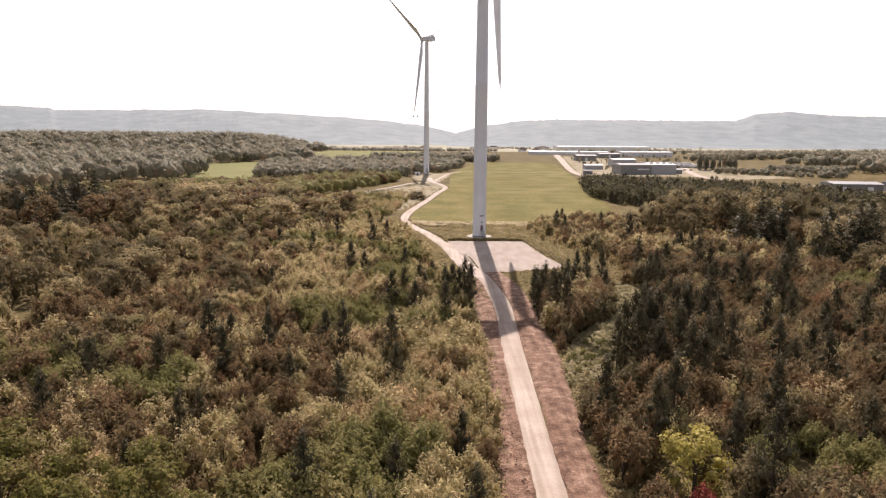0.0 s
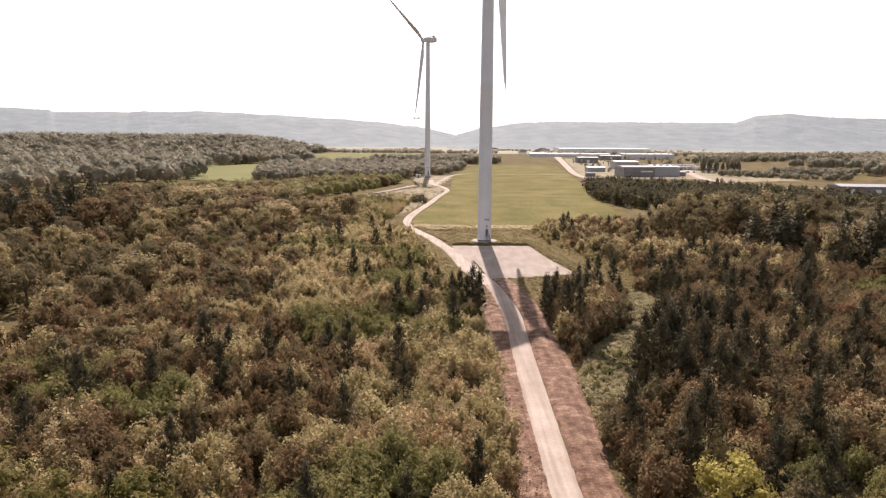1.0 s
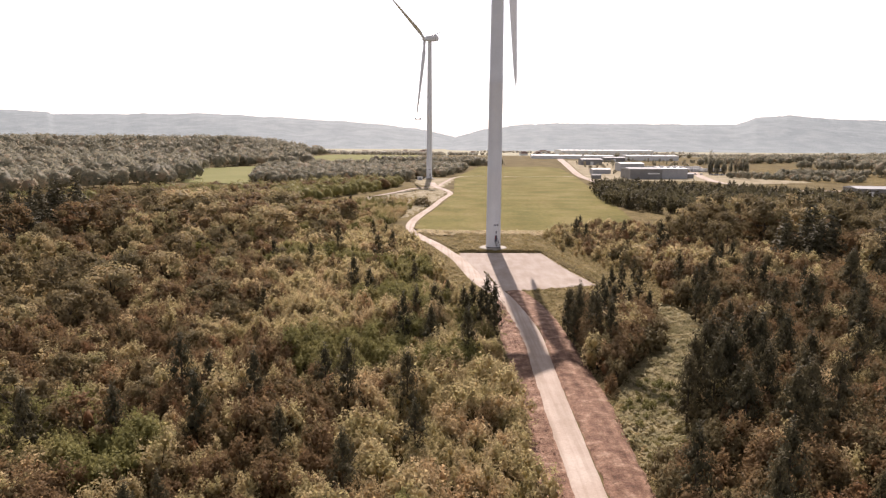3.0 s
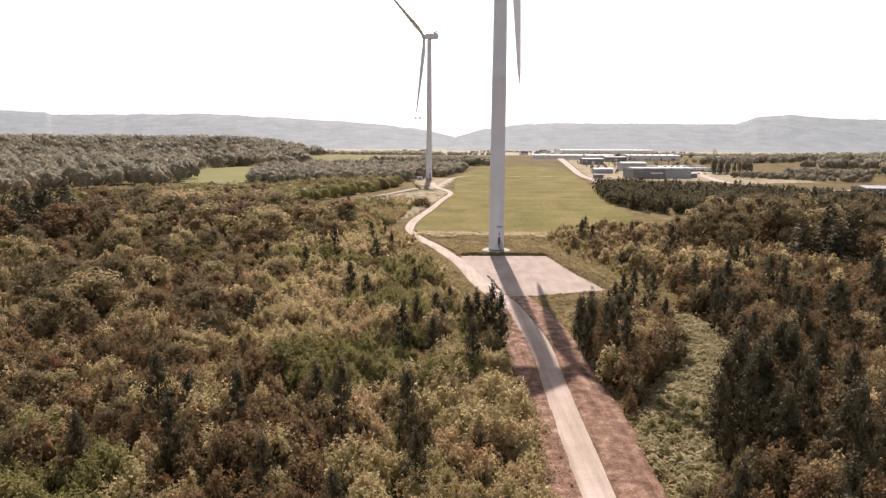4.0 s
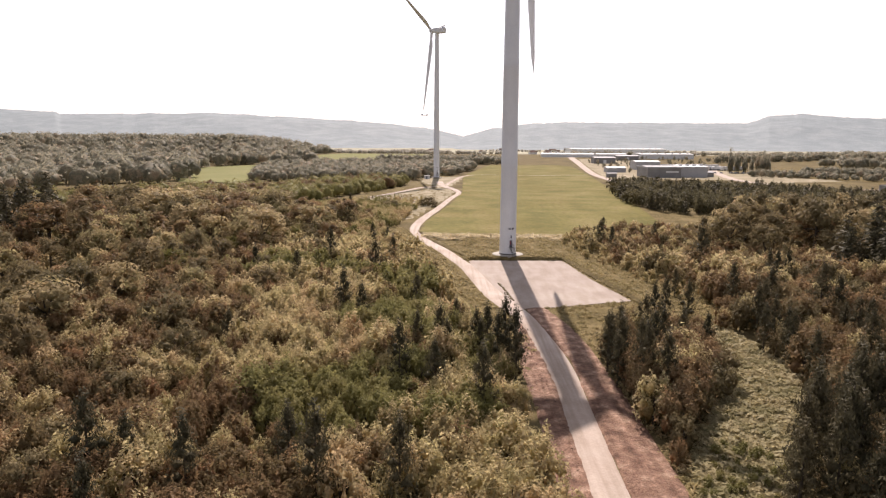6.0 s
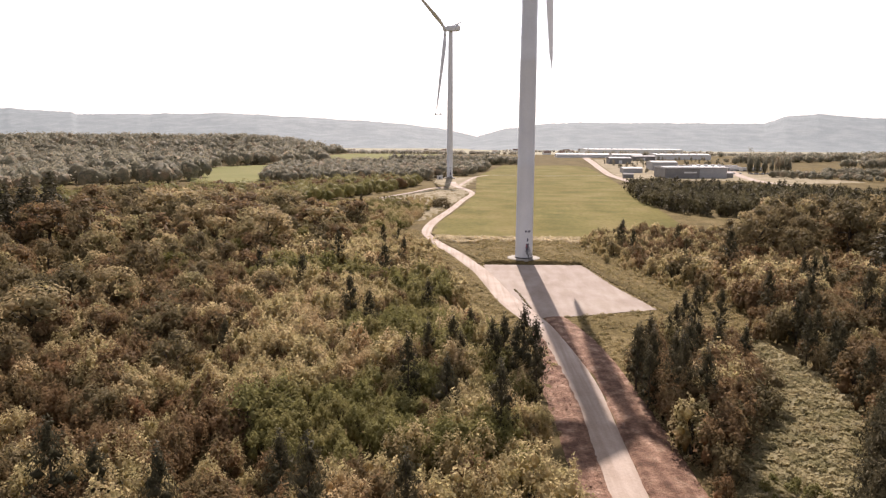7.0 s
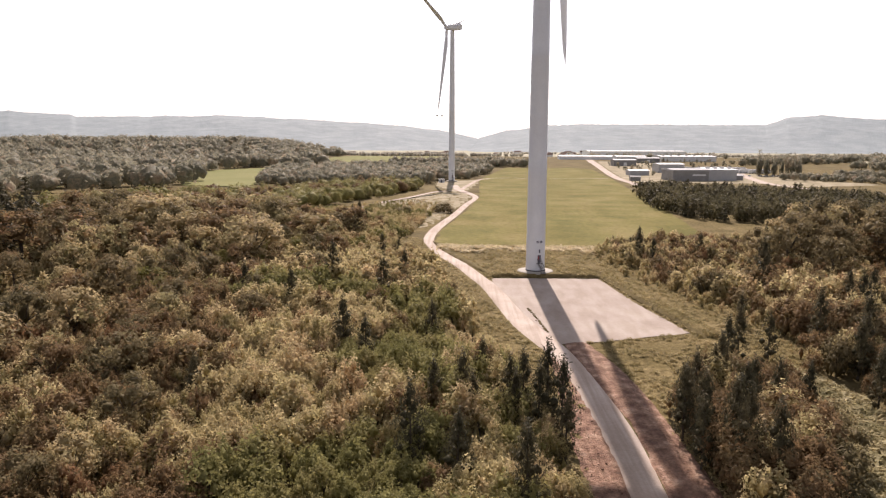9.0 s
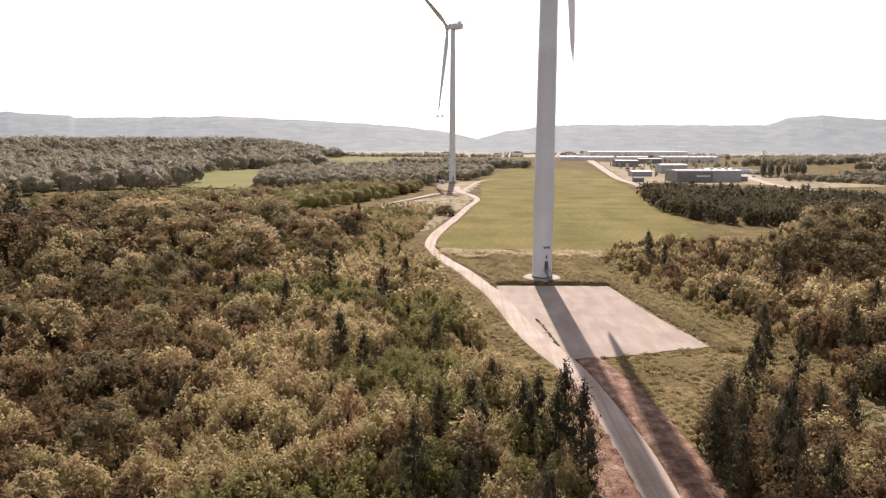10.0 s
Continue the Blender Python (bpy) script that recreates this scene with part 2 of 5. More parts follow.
def inside(poly, x, y):
    x, y = np.asarray(x, float), np.asarray(y, float)
    hit = np.zeros(x.shape, bool)
    for (x0, y0), (x1, y1) in zip(poly, poly[1:] + poly[:1]):
        with np.errstate(divide="ignore", invalid="ignore"):
            hit ^= ((y0 > y) != (y1 > y)) & (x < (x1 - x0) * (y - y0) / (y1 - y0 + 1e-12) + x0)
    return hit


def spline(pts, step):
    """Points every step metres on a smooth line through pts."""
    p = np.array([pts[0], *pts, pts[-1]], float)
    out = []
    for i in range(1, len(p) - 2):
        a, b, c, d = p[i - 1:i + 3]
        n = max(2, int(np.linalg.norm(c[:2] - b[:2]) / step))
        for t in np.arange(n) / n:
            out.append(0.5 * (2 * b + (c - a) * t + (2 * a - 5 * b + 4 * c - d) * t * t + (3 * b - a - 3 * c + d) * t ** 3))
    return np.array(out + [p[-2]])


def ribbon(name, rows, mat, step=2.0, across=6, lift=0.1, rough=0.0, edge=0.25, crown=0.0):
    """A strip of ground; rows of x, y, half width. The edges waver, the top is uneven."""
    line = spline(rows, step)
    d = np.gradient(line[:, :2], axis=0)
    d /= np.linalg.norm(d, axis=1)[:, None]
    side = np.stack([d[:, 1], -d[:, 0]], 1)
    verts, n = [], across + 1
    for i, (x, y, w) in enumerate(line):
        for j in range(n):
            k = 2 * j / across - 1
            wob = edge * noise.noise((x * 0.35, y * 0.35, 3.1 * (k > 0))) * abs(k) if abs(k) > 0.99 else 0
            px, py = np.array((x, y)) + side[i] * (k * w + wob)
            h = rough * noise.fractal((px * 0.5, py * 0.5, 1.7), 1.0, 2.0, 3) + crown * (1 - k * k)
            verts.append((px, py, float(land(px, py)) + lift + (h if abs(k) < 0.99 else -0.3 * (rough > 0))))
    quads = [(i * n + j, i * n + j + 1, (i + 1) * n + j + 1, (i + 1) * n + j) for i in range(len(line) - 1) for j in range(across)]
    return new(name, mesh_np(name, verts, np.array(quads)[:, ::-1], [mat], smooth=True))


def sheet(name, poly, mat, cell, lift=0.05, rough=0.0, waver=0.0):
    """A piece of ground of that outline, cut from a fine grid so that its edge is a little ragged."""
    p = np.array(poly, float)
    x0, y0, x1, y1 = *p.min(0), *p.max(0)
    nx, ny = int((x1 - x0) / cell) + 2, int((y1 - y0) / cell) + 2
    gx, gy = np.meshgrid(x0 + np.arange(nx + 1) * cell - cell / 2, y0 + np.arange(ny + 1) * cell - cell / 2)
    cx, cy = gx[:-1, :-1] + cell / 2, gy[:-1, :-1] + cell / 2
    if waver:
        wx = np.array([noise.noise((a / waver / 3, b / waver / 3, 0.0)) for a, b in zip(cx.ravel(), cy.ravel())]).reshape(cx.shape)
        cx = cx + waver * wx
        cy = cy - waver * wx
    keep = inside(poly, cx, cy)
    h = land(gx, gy) + lift
    if rough:
        h = h + rough * np.array([noise.fractal((a * 0.4, b * 0.4, 5.0), 1.0, 2.0, 3) for a, b in zip(gx.ravel(), gy.ravel())]).reshape(gx.shape)
    ids = np.arange(gx.size).reshape(gx.shape)
    quads = np.stack([ids[:-1, :-1], ids[:-1, 1:], ids[1:, 1:], ids[1:, :-1]], -1)[keep]
    used, inv = np.unique(quads, return_inverse=True)
    verts = np.stack([gx.ravel(), gy.ravel(), h.ravel()], 1)[used]
    return new(name, mesh_np(name, verts, inv.reshape(-1, 4), [mat], smooth=True))


def patch(name, poly, mat, lift=0.05, wobble=0.4, step=1.2):
    """A flat piece of ground with a finely wavering edge and a bevelled rim."""
    p = np.array(poly + poly[:1], float)
    pts = []
    for a, c in zip(p, p[1:]):
        n = max(1, int(np.linalg.norm(c - a) / step))
        pts += [a + (c - a) * k / n for k in range(n)]
    bm = bmesh.new()
    vs = []
    for x, y in pts:
        w = wobble * (noise.noise((x * 0.9, y * 0.9, 4.0)) + 0.8 * noise.noise((x * 0.22, y * 0.22, 8.0)))
        w2 = wobble * (noise.noise((x * 0.9, y * 0.9, 14.0)) + 0.8 * noise.noise((x * 0.22, y * 0.22, 18.0)))
        vs.append(bm.verts.new((x + w, y + w2, lift)))
    edges = [bm.edges.new((a, c)) for a, c in zip(vs, vs[1:] + vs[:1])]
    bmesh.ops.triangle_fill(bm, edges=edges, use_beauty=True)
    for f in bm.faces:
        if f.normal.z < 0:
            f.normal_flip()
    return new(name, bm_mesh(name, bm, mat))


# ---- ground ----
radii = np.concatenate([np.arange(0, 300, 6.0), 300 * 1.035 ** np.arange(0, 82)])
radii = radii[radii < 4950]
turns = 180
rv = [(r * math.sin(2 * math.pi * k / turns), r * math.cos(2 * math.pi * k / turns)) for r in radii[1:] for k in range(turns)]
gv = np.array(rv)
gz = land(gv[:, 0], gv[:, 1])
gverts = np.column_stack([gv, gz])
gq = [(i * turns + k, i * turns + (k + 1) % turns, (i + 1) * turns + (k + 1) % turns, (i + 1) * turns + k) for i in range(len(radii) - 2) for k in range(turns)]
gverts = np.vstack([gverts, [[0, 0, 0]]])
ground_me = mesh_np("ground", gverts, np.array(gq)[:, ::-1], [SOIL], smooth=True)
tagged(new("ground", ground_me), "brown woodland floor with thin dry grass", "ground", kind="structure")
c_bm = bmesh.new()
c_bm.faces.new([c_bm.verts.new((6.0 * math.sin(2 * math.pi * k / turns), 6.0 * math.cos(2 * math.pi * k / turns), 0)) for k in range(turns)][::-1])
tagged(new("ground", bm_mesh("ground", c_bm, SOIL)), "brown woodland floor under the young trees", "ground", kind="structure")

FIELD = [(-13, 329), (-14.5, 297), (-11, 287), (0, 284), (14, 285), (30, 283), (42, 290), (80, 322), (88, 386), (99, 490), (114, 636), (128, 808), (112, 850), (79, 838), (40, 840), (19, 707), (7, 627), (3.5, 470), (-3, 400)]
tagged(patch("meadow_field", FIELD, MEADOW, 0.06, 0.9, 2.0), "mown olive-green meadow stretching behind the wind turbine", "field", kind="structure")
GRASS = [(13, 150), (19, 148), (23, 162), (30, 174), (42, 170), (54, 184), (53, 207), (45, 234), (42, 262), (44, 290), (-13, 292), (-30, 318), (-32, 285), (-23, 240), (-12, 205), (2, 174)]
tagged(patch("dry_grass_verge", GRASS, DRYGRASS, 0.04, 1.5), "yellowed rough grass round the gravel pad", "grass", kind="structure")
RIGHTSTRIP = [(78, 318), (87, 382), (92, 376), (102, 352), (135, 347), (150, 338), (132, 318), (100, 302), (60, 297), (42, 290)]
tagged(patch("dry_grass_verge", RIGHTSTRIP, DRYGRASS, 0.045, 1.5), "dry grass strip beside the dark wood", "grass", kind="structure")
BARE = [(-62, 392), (-35, 462), (-20, 502), (-6, 505), (-1, 470), (-4, 440), (-12, 385), (-19, 335), (-27, 330), (-26, 372), (-38, 400)]
BEYOND = [(-30, 300), (-36, 345), (-70, 380), (-70, 400), (-30, 512), (-5, 512), (-16, 330)]
tagged(patch("dry_grass_verge", BEYOND, DRYGRASS, 0.02, 2.0, 3.0), "dry grass below the side track", "grass", kind="structure")
tagged(sheet("bare_slope", BARE, STRAW, 2.0, 0.05, 0.2, waver=2.0), "pale bare slope with straw-coloured grass by the track", "ground", kind="structure")
BARE2 = [(-12, 505), (-4, 505), (8, 620), (2, 622), (-24, 600), (-26, 560)]
tagged(sheet("bare_slope", BARE2, STRAW, 2.5, 0.05, waver=2.0), "pale bare ground round the foot of the distant turbine", "ground", kind="structure")
LEFTFIELDS = [
    [(-236, 628), (-253, 705), (-246, 775), (-205, 800), (-182, 716), (-146, 525), (-196, 540)],
    [(-185, 970), (-130, 940), (-70, 915), (-35, 1100), (-45, 1345), (-200, 1345), (-215, 1130)],
    [(-256, 415), (-276, 477), (-285, 548), (-262, 506)],
]
for p in LEFTFIELDS:
    tagged(sheet("hay_field", p, GREENFIELD, 5.0, 0.5), "pale green mown field between woods", "field", kind="structure")
PAD = [(1.5, 238), (27.5, 238.5), (30.5, 214), (33, 201), (34.8, 191.5), (28.8, 189.5), (20.8, 186.5), (13.8, 184.5), (9.2, 183.6), (6.0, 197), (3.6, 212)]
tagged(patch("gravel_pad", PAD, PADSTONE, 0.13, 0.25, 0.7), "flat pinkish gravel crane pad below the wind turbine", "pad", kind="structure")

ROAD = [(11.4, -120, 2.0), (11.5, 20, 2.0), (11.8, 74, 1.9), (12.0, 95, 2.0), (12.2, 109, 2.1), (12.5, 124, 2.1), (12.95, 138, 2.1), (13.1, 146, 2.2), (12.9, 153, 2.3), (12.4, 161, 2.2), (11.7, 170, 2.1), (10.6, 178, 2.2), (8.4, 187, 2.5), (6.2, 196, 2.6), (4.4, 206, 2.4), (1.2, 227, 2.3), (-1.9, 240, 2.2), (-6.0, 256, 2.2), (-10.6, 270, 2.1), (-13.9, 283, 2.0), (-16.8, 302, 2.0), (-15.3, 330, 2.1), (-9.2, 376, 1.9), (-3.6, 425, 1.8), (0.8, 455, 1.8), (0.6, 475, 2.0), (-3.0, 494, 2.5), (-9.2, 524, 3.0), (-12, 560, 3.0)]
tagged(ribbon("gravel_road", ROAD, GRAVEL, 1.5, 8, 0.16, 0.03, 0.14, 0.08), "pale gravel access road with smooth wheel tracks", "road", kind="structure")
tagged(ribbon("gravel_track", [(-6, 512, 1.5), (-22, 502, 1.5), (-35, 463, 1.4), (-50, 425, 1.3), (-60, 396, 1.3), (-80, 360, 1.2)], GRAVEL, 3, 3, 0.14), "pale side track running into the woods", "road", kind="structure")
tagged(ribbon("gravel_track", [(-7, 520, 1.4), (0, 580, 1.4), (8, 627, 1.2), (26, 648, 1.0), (70, 641, 0.9), (114, 651, 0.8)], GRAVEL, 4, 3, 0.16), "thin pale track across the meadow", "road", kind="structure")
tagged(ribbon("gravel_track", [(113, 560, 2.6), (119, 583, 3.0), (121.7, 659, 3.4), (135, 772, 3.6), (158.7, 956, 4.5), (174, 1080, 5), (200, 1250, 5)], GRAVEL, 6, 3, 0.16), "pale gravel road curving to the sheds", "road", kind="structure")
LSH = [(7.6, -120, 2.4), (7.6, 20, 2.4), (8.2, 74, 2.2), (8.6, 95, 2.1), (8.9, 110, 1.9), (9.1, 122, 2.0), (9.3, 133, 2.1), (9.3, 144, 2.4), (9.3, 152, 2.3), (9.3, 161, 1.8), (9.3, 170, 1.3), (9.2, 177, 0.6)]
RSH = [(15.2, -120, 2.4), (15.2, 20, 2.4), (15.5, 74, 2.3), (16.2, 88, 2.6), (16.6, 100, 2.8), (17.0, 110, 3.1), (17.2, 120, 3.1), (17.4, 134, 2.9), (17.5, 144, 2.6), (17.5, 151, 2.5), (16.8, 161, 2.8), (15.6, 172, 2.9), (14.2, 181, 2.4), (13.4, 184.4, 2.0)]
tagged(ribbon("earth_verge", LSH, EARTH, 0.6, 10, 0.10, 0.14, 0.8), "rough reddish bare earth beside the road", "verge", kind="structure")
tagged(ribbon("earth_verge", RSH, EARTH, 0.6, 14, 0.12, 0.16, 0.8, 0.3), "rough reddish earth bank beside the road", "verge", kind="structure")

tx0, tx1, ty0, ty1, th = 0.0, 30.0, 238.7, 283.0, 1.05


def terrace(x, y):
    wob = 1.6 * noise.noise((x * 0.16, y * 0.16, 3.0))
    return float(min(smooth01((x - tx0 + wob) / 4.0), smooth01((tx1 - x + wob) / 4.0), smooth01((y - ty0 - 0.3 * wob) / 0.7), smooth01((ty1 - y + wob) / 14.0)))


tagged(ribbon("earth_verge", [(-15, 296, 0.4), (-12.2, 284, 0.9), (-8.0, 270, 1.1), (-2.6, 255, 1.1), (0.8, 245, 0.8), (2.0, 240, 0.4)], SOIL, 0.8, 8, 0.08, 0.35, 0.8, 0.5), "low brown earth bank between the road and the terrace", "verge", kind="structure")


# terrace that carries the turbine's foot
t_bm = bmesh.new()
nx, ny = 40, 80
grid = {}
for i in range(nx + 1):
    for j in range(ny + 1):
        x, y = tx0 + (tx1 - tx0) * i / nx, ty0 + (ty1 - ty0) * j / ny
        e = terrace(x, y)
        h = th * float(e) + 0.10 * noise.fractal((x * 0.5, y * 0.5, 9.0), 1.0, 2.0, 3) * float(e) - 0.02
        grid[i, j] = t_bm.verts.new((x + 0.35 * noise.noise((x, y, 2.0)), y + 0.35 * noise.noise((x, y, 7.0)), h))
for i in range(nx):
    for j in range(ny):
        t_bm.faces.new((grid[i, j], grid[i + 1, j], grid[i + 1, j + 1], grid[i, j + 1])).smooth = True
tagged(new("grass_terrace", bm_mesh("grass_terrace", t_bm, DRYGRASS)), "low grassy terrace with a steep front bank", "grass bank", kind="structure")

# grassy berm beside the pad; brown soil colour on its pad side deepens the shade
BERM = spline([(28.2, 241.0), (29.9, 232), (31.4, 220), (33.3, 208), (35.2, 197), (36.6, 189)], 0.5)
bv, bq, bi = [], [], []
for k, (x, y) in enumerate(BERM[:, :2]):
    ends = min(1.0, k / 8, (len(BERM) - 1 - k) / 8)
    for off, up in ((-0.6, 0.0), (0.15, 0.62), (0.9, 0.80), (2.2, 0.62), (4.2, 0.22), (6.0, 0.0)):
        w = noise.noise((x * 0.6 + off, y * 0.6, 6.0))
        bv.append((x + off + 0.35 * w, y, 0.05 + ends * up * (1 + 0.45 * w)))
for k in range(len(BERM) - 1):
    for m in range(5):
        bq.append((k * 6 + m, (k + 1) * 6 + m, (k + 1) * 6 + m + 1, k * 6 + m + 1))
        bi.append(1 if m == 0 else 0)
tagged(new("grass_berm", mesh_np("grass_berm", bv, np.array(bq)[:, ::-1], [DRYGRASS, SOIL], np.array(bi), smooth=True)), "low grassy berm beside the pad, its brown side darkened for shade", "grass bank", kind="structure")

# ---- hills ----
def hill(name, crest, near, far, label):
    """A wooded ridge; crest: rows of bearing (tangent) and the height of the skyline."""
    c = np.array(crest, float)
    ks = np.linspace(c[0, 0], c[-1, 0], 420)
    hs = np.interp(ks, c[:, 0], c[:, 1])
    tops = np.array([4.0 * noise.noise((k * 260, 2.0, near * 0.1)) for k in ks])
    hs = hs + np.array([5 * noise.fractal((k * 30, 0.0, near * 0.01), 1.0, 2.0, 4) for k in ks])
    rows = 16
    verts = []
    for j in range(rows + 1):
        d = near + (far - near) * j / rows
        rise = float(smooth01(j / rows)) ** 0.8
        for k, h in zip(ks, hs + tops * (j >= rows - 1)):
            bump = 10 * noise.fractal((k * d * 0.004, d * 0.004, 4.0), 1.0, 2.0, 3) * math.sin(math.pi * min(1, j / rows * 0.95))
            verts.append((k * d, d, -24 + (h + 24) * rise + bump))
    n = len(ks)
    for k in ks:
        verts.append((k * (far + 150), far + 150, -60))
    quads = [(j * n + i, j * n + i + 1, (j + 1) * n + i + 1, (j + 1) * n + i) for j in range(rows + 1) for i in range(n - 1)]
    tagged(new(name, mesh_np(name, verts, quads, [HAZED_HILLWOOD], smooth=True)), label, "hill", kind="structure")


hill("hill_ridge", [(-1.0, 170), (-0.8, 169), (-0.64, 165), (-0.562, 147), (-0.555, 147), (-0.548, 131), (-0.53, 135), (-0.32, 143), (-0.23, 123), (-0.11, 98), (-0.035, 66), (0.018, 20), (0.05, -20), (0.08, -25)], 2700, 4100, "long wooded ridge on the horizon, hazed by its own colour and glow")
hill("hill_ridge", [(0.0, -20), (0.02, 25), (0.055, 61), (0.095, 84), (0.16, 99), (0.41, 96), (0.44, 135), (0.485, 148), (0.54, 133), (0.64, 121), (0.8, 136), (1.0, 130)], 2500, 3900, "wooded hill beyond the valley, hazed by its own colour and glow")


# ---- wind turbines ----
UP = Vector((0, 0, 1))
HUB = 112.0


def blade_bm(length):
    """Along +x from the hub's middle; chord along y."""
    bm = bmesh.new()
    loops = []
    n = 40
    for i in range(n + 1):
        s = i / n
        r = 1.2 + s * (length - 1.2)
        if s < 0.03:
            chord, thick = 2.0, 2.0
        else:
            root = float(smooth01((s - 0.03) / 0.16))
            chord = (2.0 + 2.4 * root) if s < 0.19 else (4.4 - 3.65 * (s - 0.19) / 0.81) * (1 - float(smooth01((s - 0.93) / 0.07)) * 0.8)
            thick = 2.0 * (1 - root) + root * chord * (0.30 - 0.16 * s)
        twist = radians(16 * (1 - s) ** 2)
        bend = 0.4 * s * s
        ring = []
        for k in range(14):
            a = 2 * math.pi * k / 14
            y = chord * (0.5 * math.cos(a) + (0.18 if s > 0.05 else 0))
            z = thick * 0.5 * math.sin(a) * (1 - 0.35 * max(0, math.cos(a)) * (s > 0.05))
            ring.append(bm.verts.new((r, y * math.cos(twist) - z * math.sin(twist), y * math.sin(twist) + z * math.cos(twist) + bend)))
        loops.append(ring)
    for a, b in zip(loops, loops[1:]):
        for k in range(14):
            bm.faces.new((a[k], a[(k + 1) % 14], b[(k + 1) % 14], b[k])).smooth = True
    bm.faces.new(loops[0][::-1])
    bm.faces.new(loops[-1])
    return bm


def turbine(x, y, z, down, pitch, facing, label, length=62.0):
    AXIS = (Vector((*facing, 0)).normalized() + UP * 0.08).normalized()
    ACROSS = UP.cross(AXIS).normalized() * -1
    RISE = ACROSS.cross(AXIS).normalized()
    RISE = RISE if RISE.z > 0 else -RISE
    root = tagged(new("wind_turbine"), label, "wind turbine", "wind turbines in the meadow")
    root.location = (x, y, z)
    bm = bmesh.new()
    tube(bm, [((0, 0, h), r, (1, 0, 0), (0, 1, 0)) for h, r in ((0, 2.36), (0.15, 2.38), (0.3, 2.34), (25, 2.26), (25.15, 2.28), (25.3, 2.25), (52, 2.12), (52.15, 2.15), (52.3, 2.11), (80, 1.86), (HUB - 2.6, 1.5), (HUB - 2.2, 1.5))], 40)
    tower = part("tower", bm, PAINT, root, "white tapered steel tower in ring sections")
    # nacelle: a long rounded box behind the hub
    bm = bmesh.new()
    m = Matrix((( *ACROSS, 0), (*AXIS, 0), (*RISE, 0), (0, 0, 0, 1))).transposed()
    m.translation = UP * HUB
    secs = [(3.4, 1.6, 1.7), (2.6, 1.9, 2.0), (-2, 2.1, 2.2), (-6.0, 2.0, 2.1), (-8.4, 1.7, 1.8)]
    loops = []
    for a, w, h in secs:
        ring = []
        for k in range(20):
            t = 2 * math.pi * k / 20
            cx, cz = math.cos(t), math.sin(t)
            ring.append(bm.verts.new(m @ Vector((w * math.copysign(abs(cx) ** 0.45, cx), a, 0.1 + h * math.copysign(abs(cz) ** 0.45, cz)))))
        loops.append(ring)
    for a, b in zip(loops, loops[1:]):
        for k in range(20):
            bm.faces.new((a[k], b[k], b[(k + 1) % 20], a[(k + 1) % 20])).smooth = True
    bm.faces.new(loops[0])
    bm.faces.new(loops[-1][::-1])
    nac = part("nacelle", bm, PAINT, root, "white box-shaped machine housing")
    bm = bmesh.new()
    box(bm, -1.2, 1.2, -7.2, -6.0, 2.1, 2.9, m)
    box(bm, -0.06, 0.06, -6.8, -6.6, 2.8, 4.2, m)
    part("cooler", bm, PAINT, nac)
    # hub with spinner
    bm = bmesh.new()
    tube(bm, [(AXIS * a + UP * HUB, r, ACROSS, RISE) for a, r in ((3.3, 1.5), (4.4, 1.8), (6.3, 1.75), (7.4, 1.25), (8.0, 0.6), (8.2, 0.1))], 24)
    part("hub", bm, PAINT, root, "rounded white rotor hub")
    for k in range(3):
        a = radians(down + 120 * k)
        along = ACROSS * math.sin(a) - RISE * math.cos(a)
        face = AXIS
        chord = face.cross(along)
        bm = blade_bm(length)
        place = Matrix((( *along, 0), (*(chord * math.cos(pitch) - face * math.sin(pitch)).normalized(), 0), (*(face * math.cos(pitch) + chord * math.sin(pitch)).normalized(), 0), (0, 0, 0, 1))).transposed()
        place.translation = AXIS * 5.6 + UP * HUB
        bm.transform(place)
        part("blade", bm, PAINT, root, "long slender white rotor blade")
    # foundation ring, flange, door, stairs, marks
    bm = bmesh.new()
    tube(bm, [((0, 0, -1.0), 4.5, (1, 0, 0), (0, 1, 0)), ((0, 0, 0.06), 4.4, (1, 0, 0), (0, 1, 0)), ((0, 0, 0.16), 4.1, (1, 0, 0), (0, 1, 0)), ((0, 0, 0.22), 2.4, (1, 0, 0), (0, 1, 0))], 40)
    part("foundation", bm, CONCRETE, root, "round pale concrete foundation")
    bm = bmesh.new()
    tube(bm, [((0, 0, 0.15), 2.46, (1, 0, 0), (0, 1, 0)), ((0, 0, 0.42), 2.46, (1, 0, 0), (0, 1, 0))], 40)
    part("flange", bm, DARKMETAL, root, "dark base flange")

    def arc(name, a0, a1, z0, z1, out, mat, label=""):
        bm = bmesh.new()
        n = 6
        r0, r1 = 2.32, 2.32 + out
        p = [[bm.verts.new((r * math.sin(radians(a)), -r * math.cos(radians(a)), zz)) for r, zz in ((r0, z0), (r1, z0), (r1, z1), (r0, z1))] for a in np.linspace(a0, a1, n)]
        for q, s in zip(p, p[1:]):
            for i in range(4):
                bm.faces.new((q[i], q[(i + 1) % 4], s[(i + 1) % 4], s[i]))
        bm.faces.new(p[0][::-1])
        bm.faces.new(p[-1])
        return part(name, bm, mat, tower, label)

    arc("door", 8, 27, 2.4, 4.3, 0.10, MARK, "dark entrance door above the stairs")
    arc("warning_sign", 10, 15, 3.2, 4.0, 0.16, REDMARK, "small red warning sign")
    arc("door_lamp", 14, 22, 4.9, 5.7, 0.14, MARK)
    for a in (-1, 5, 11, 21, 27, 33):
        arc("lettering_bar", a, a + 4.2, 7.3, 7.85, 0.05, MARK, "short grey bar of lettering")
    bm = bmesh.new()
    turn = pose(0, 0, 0, 0, 0, 17)
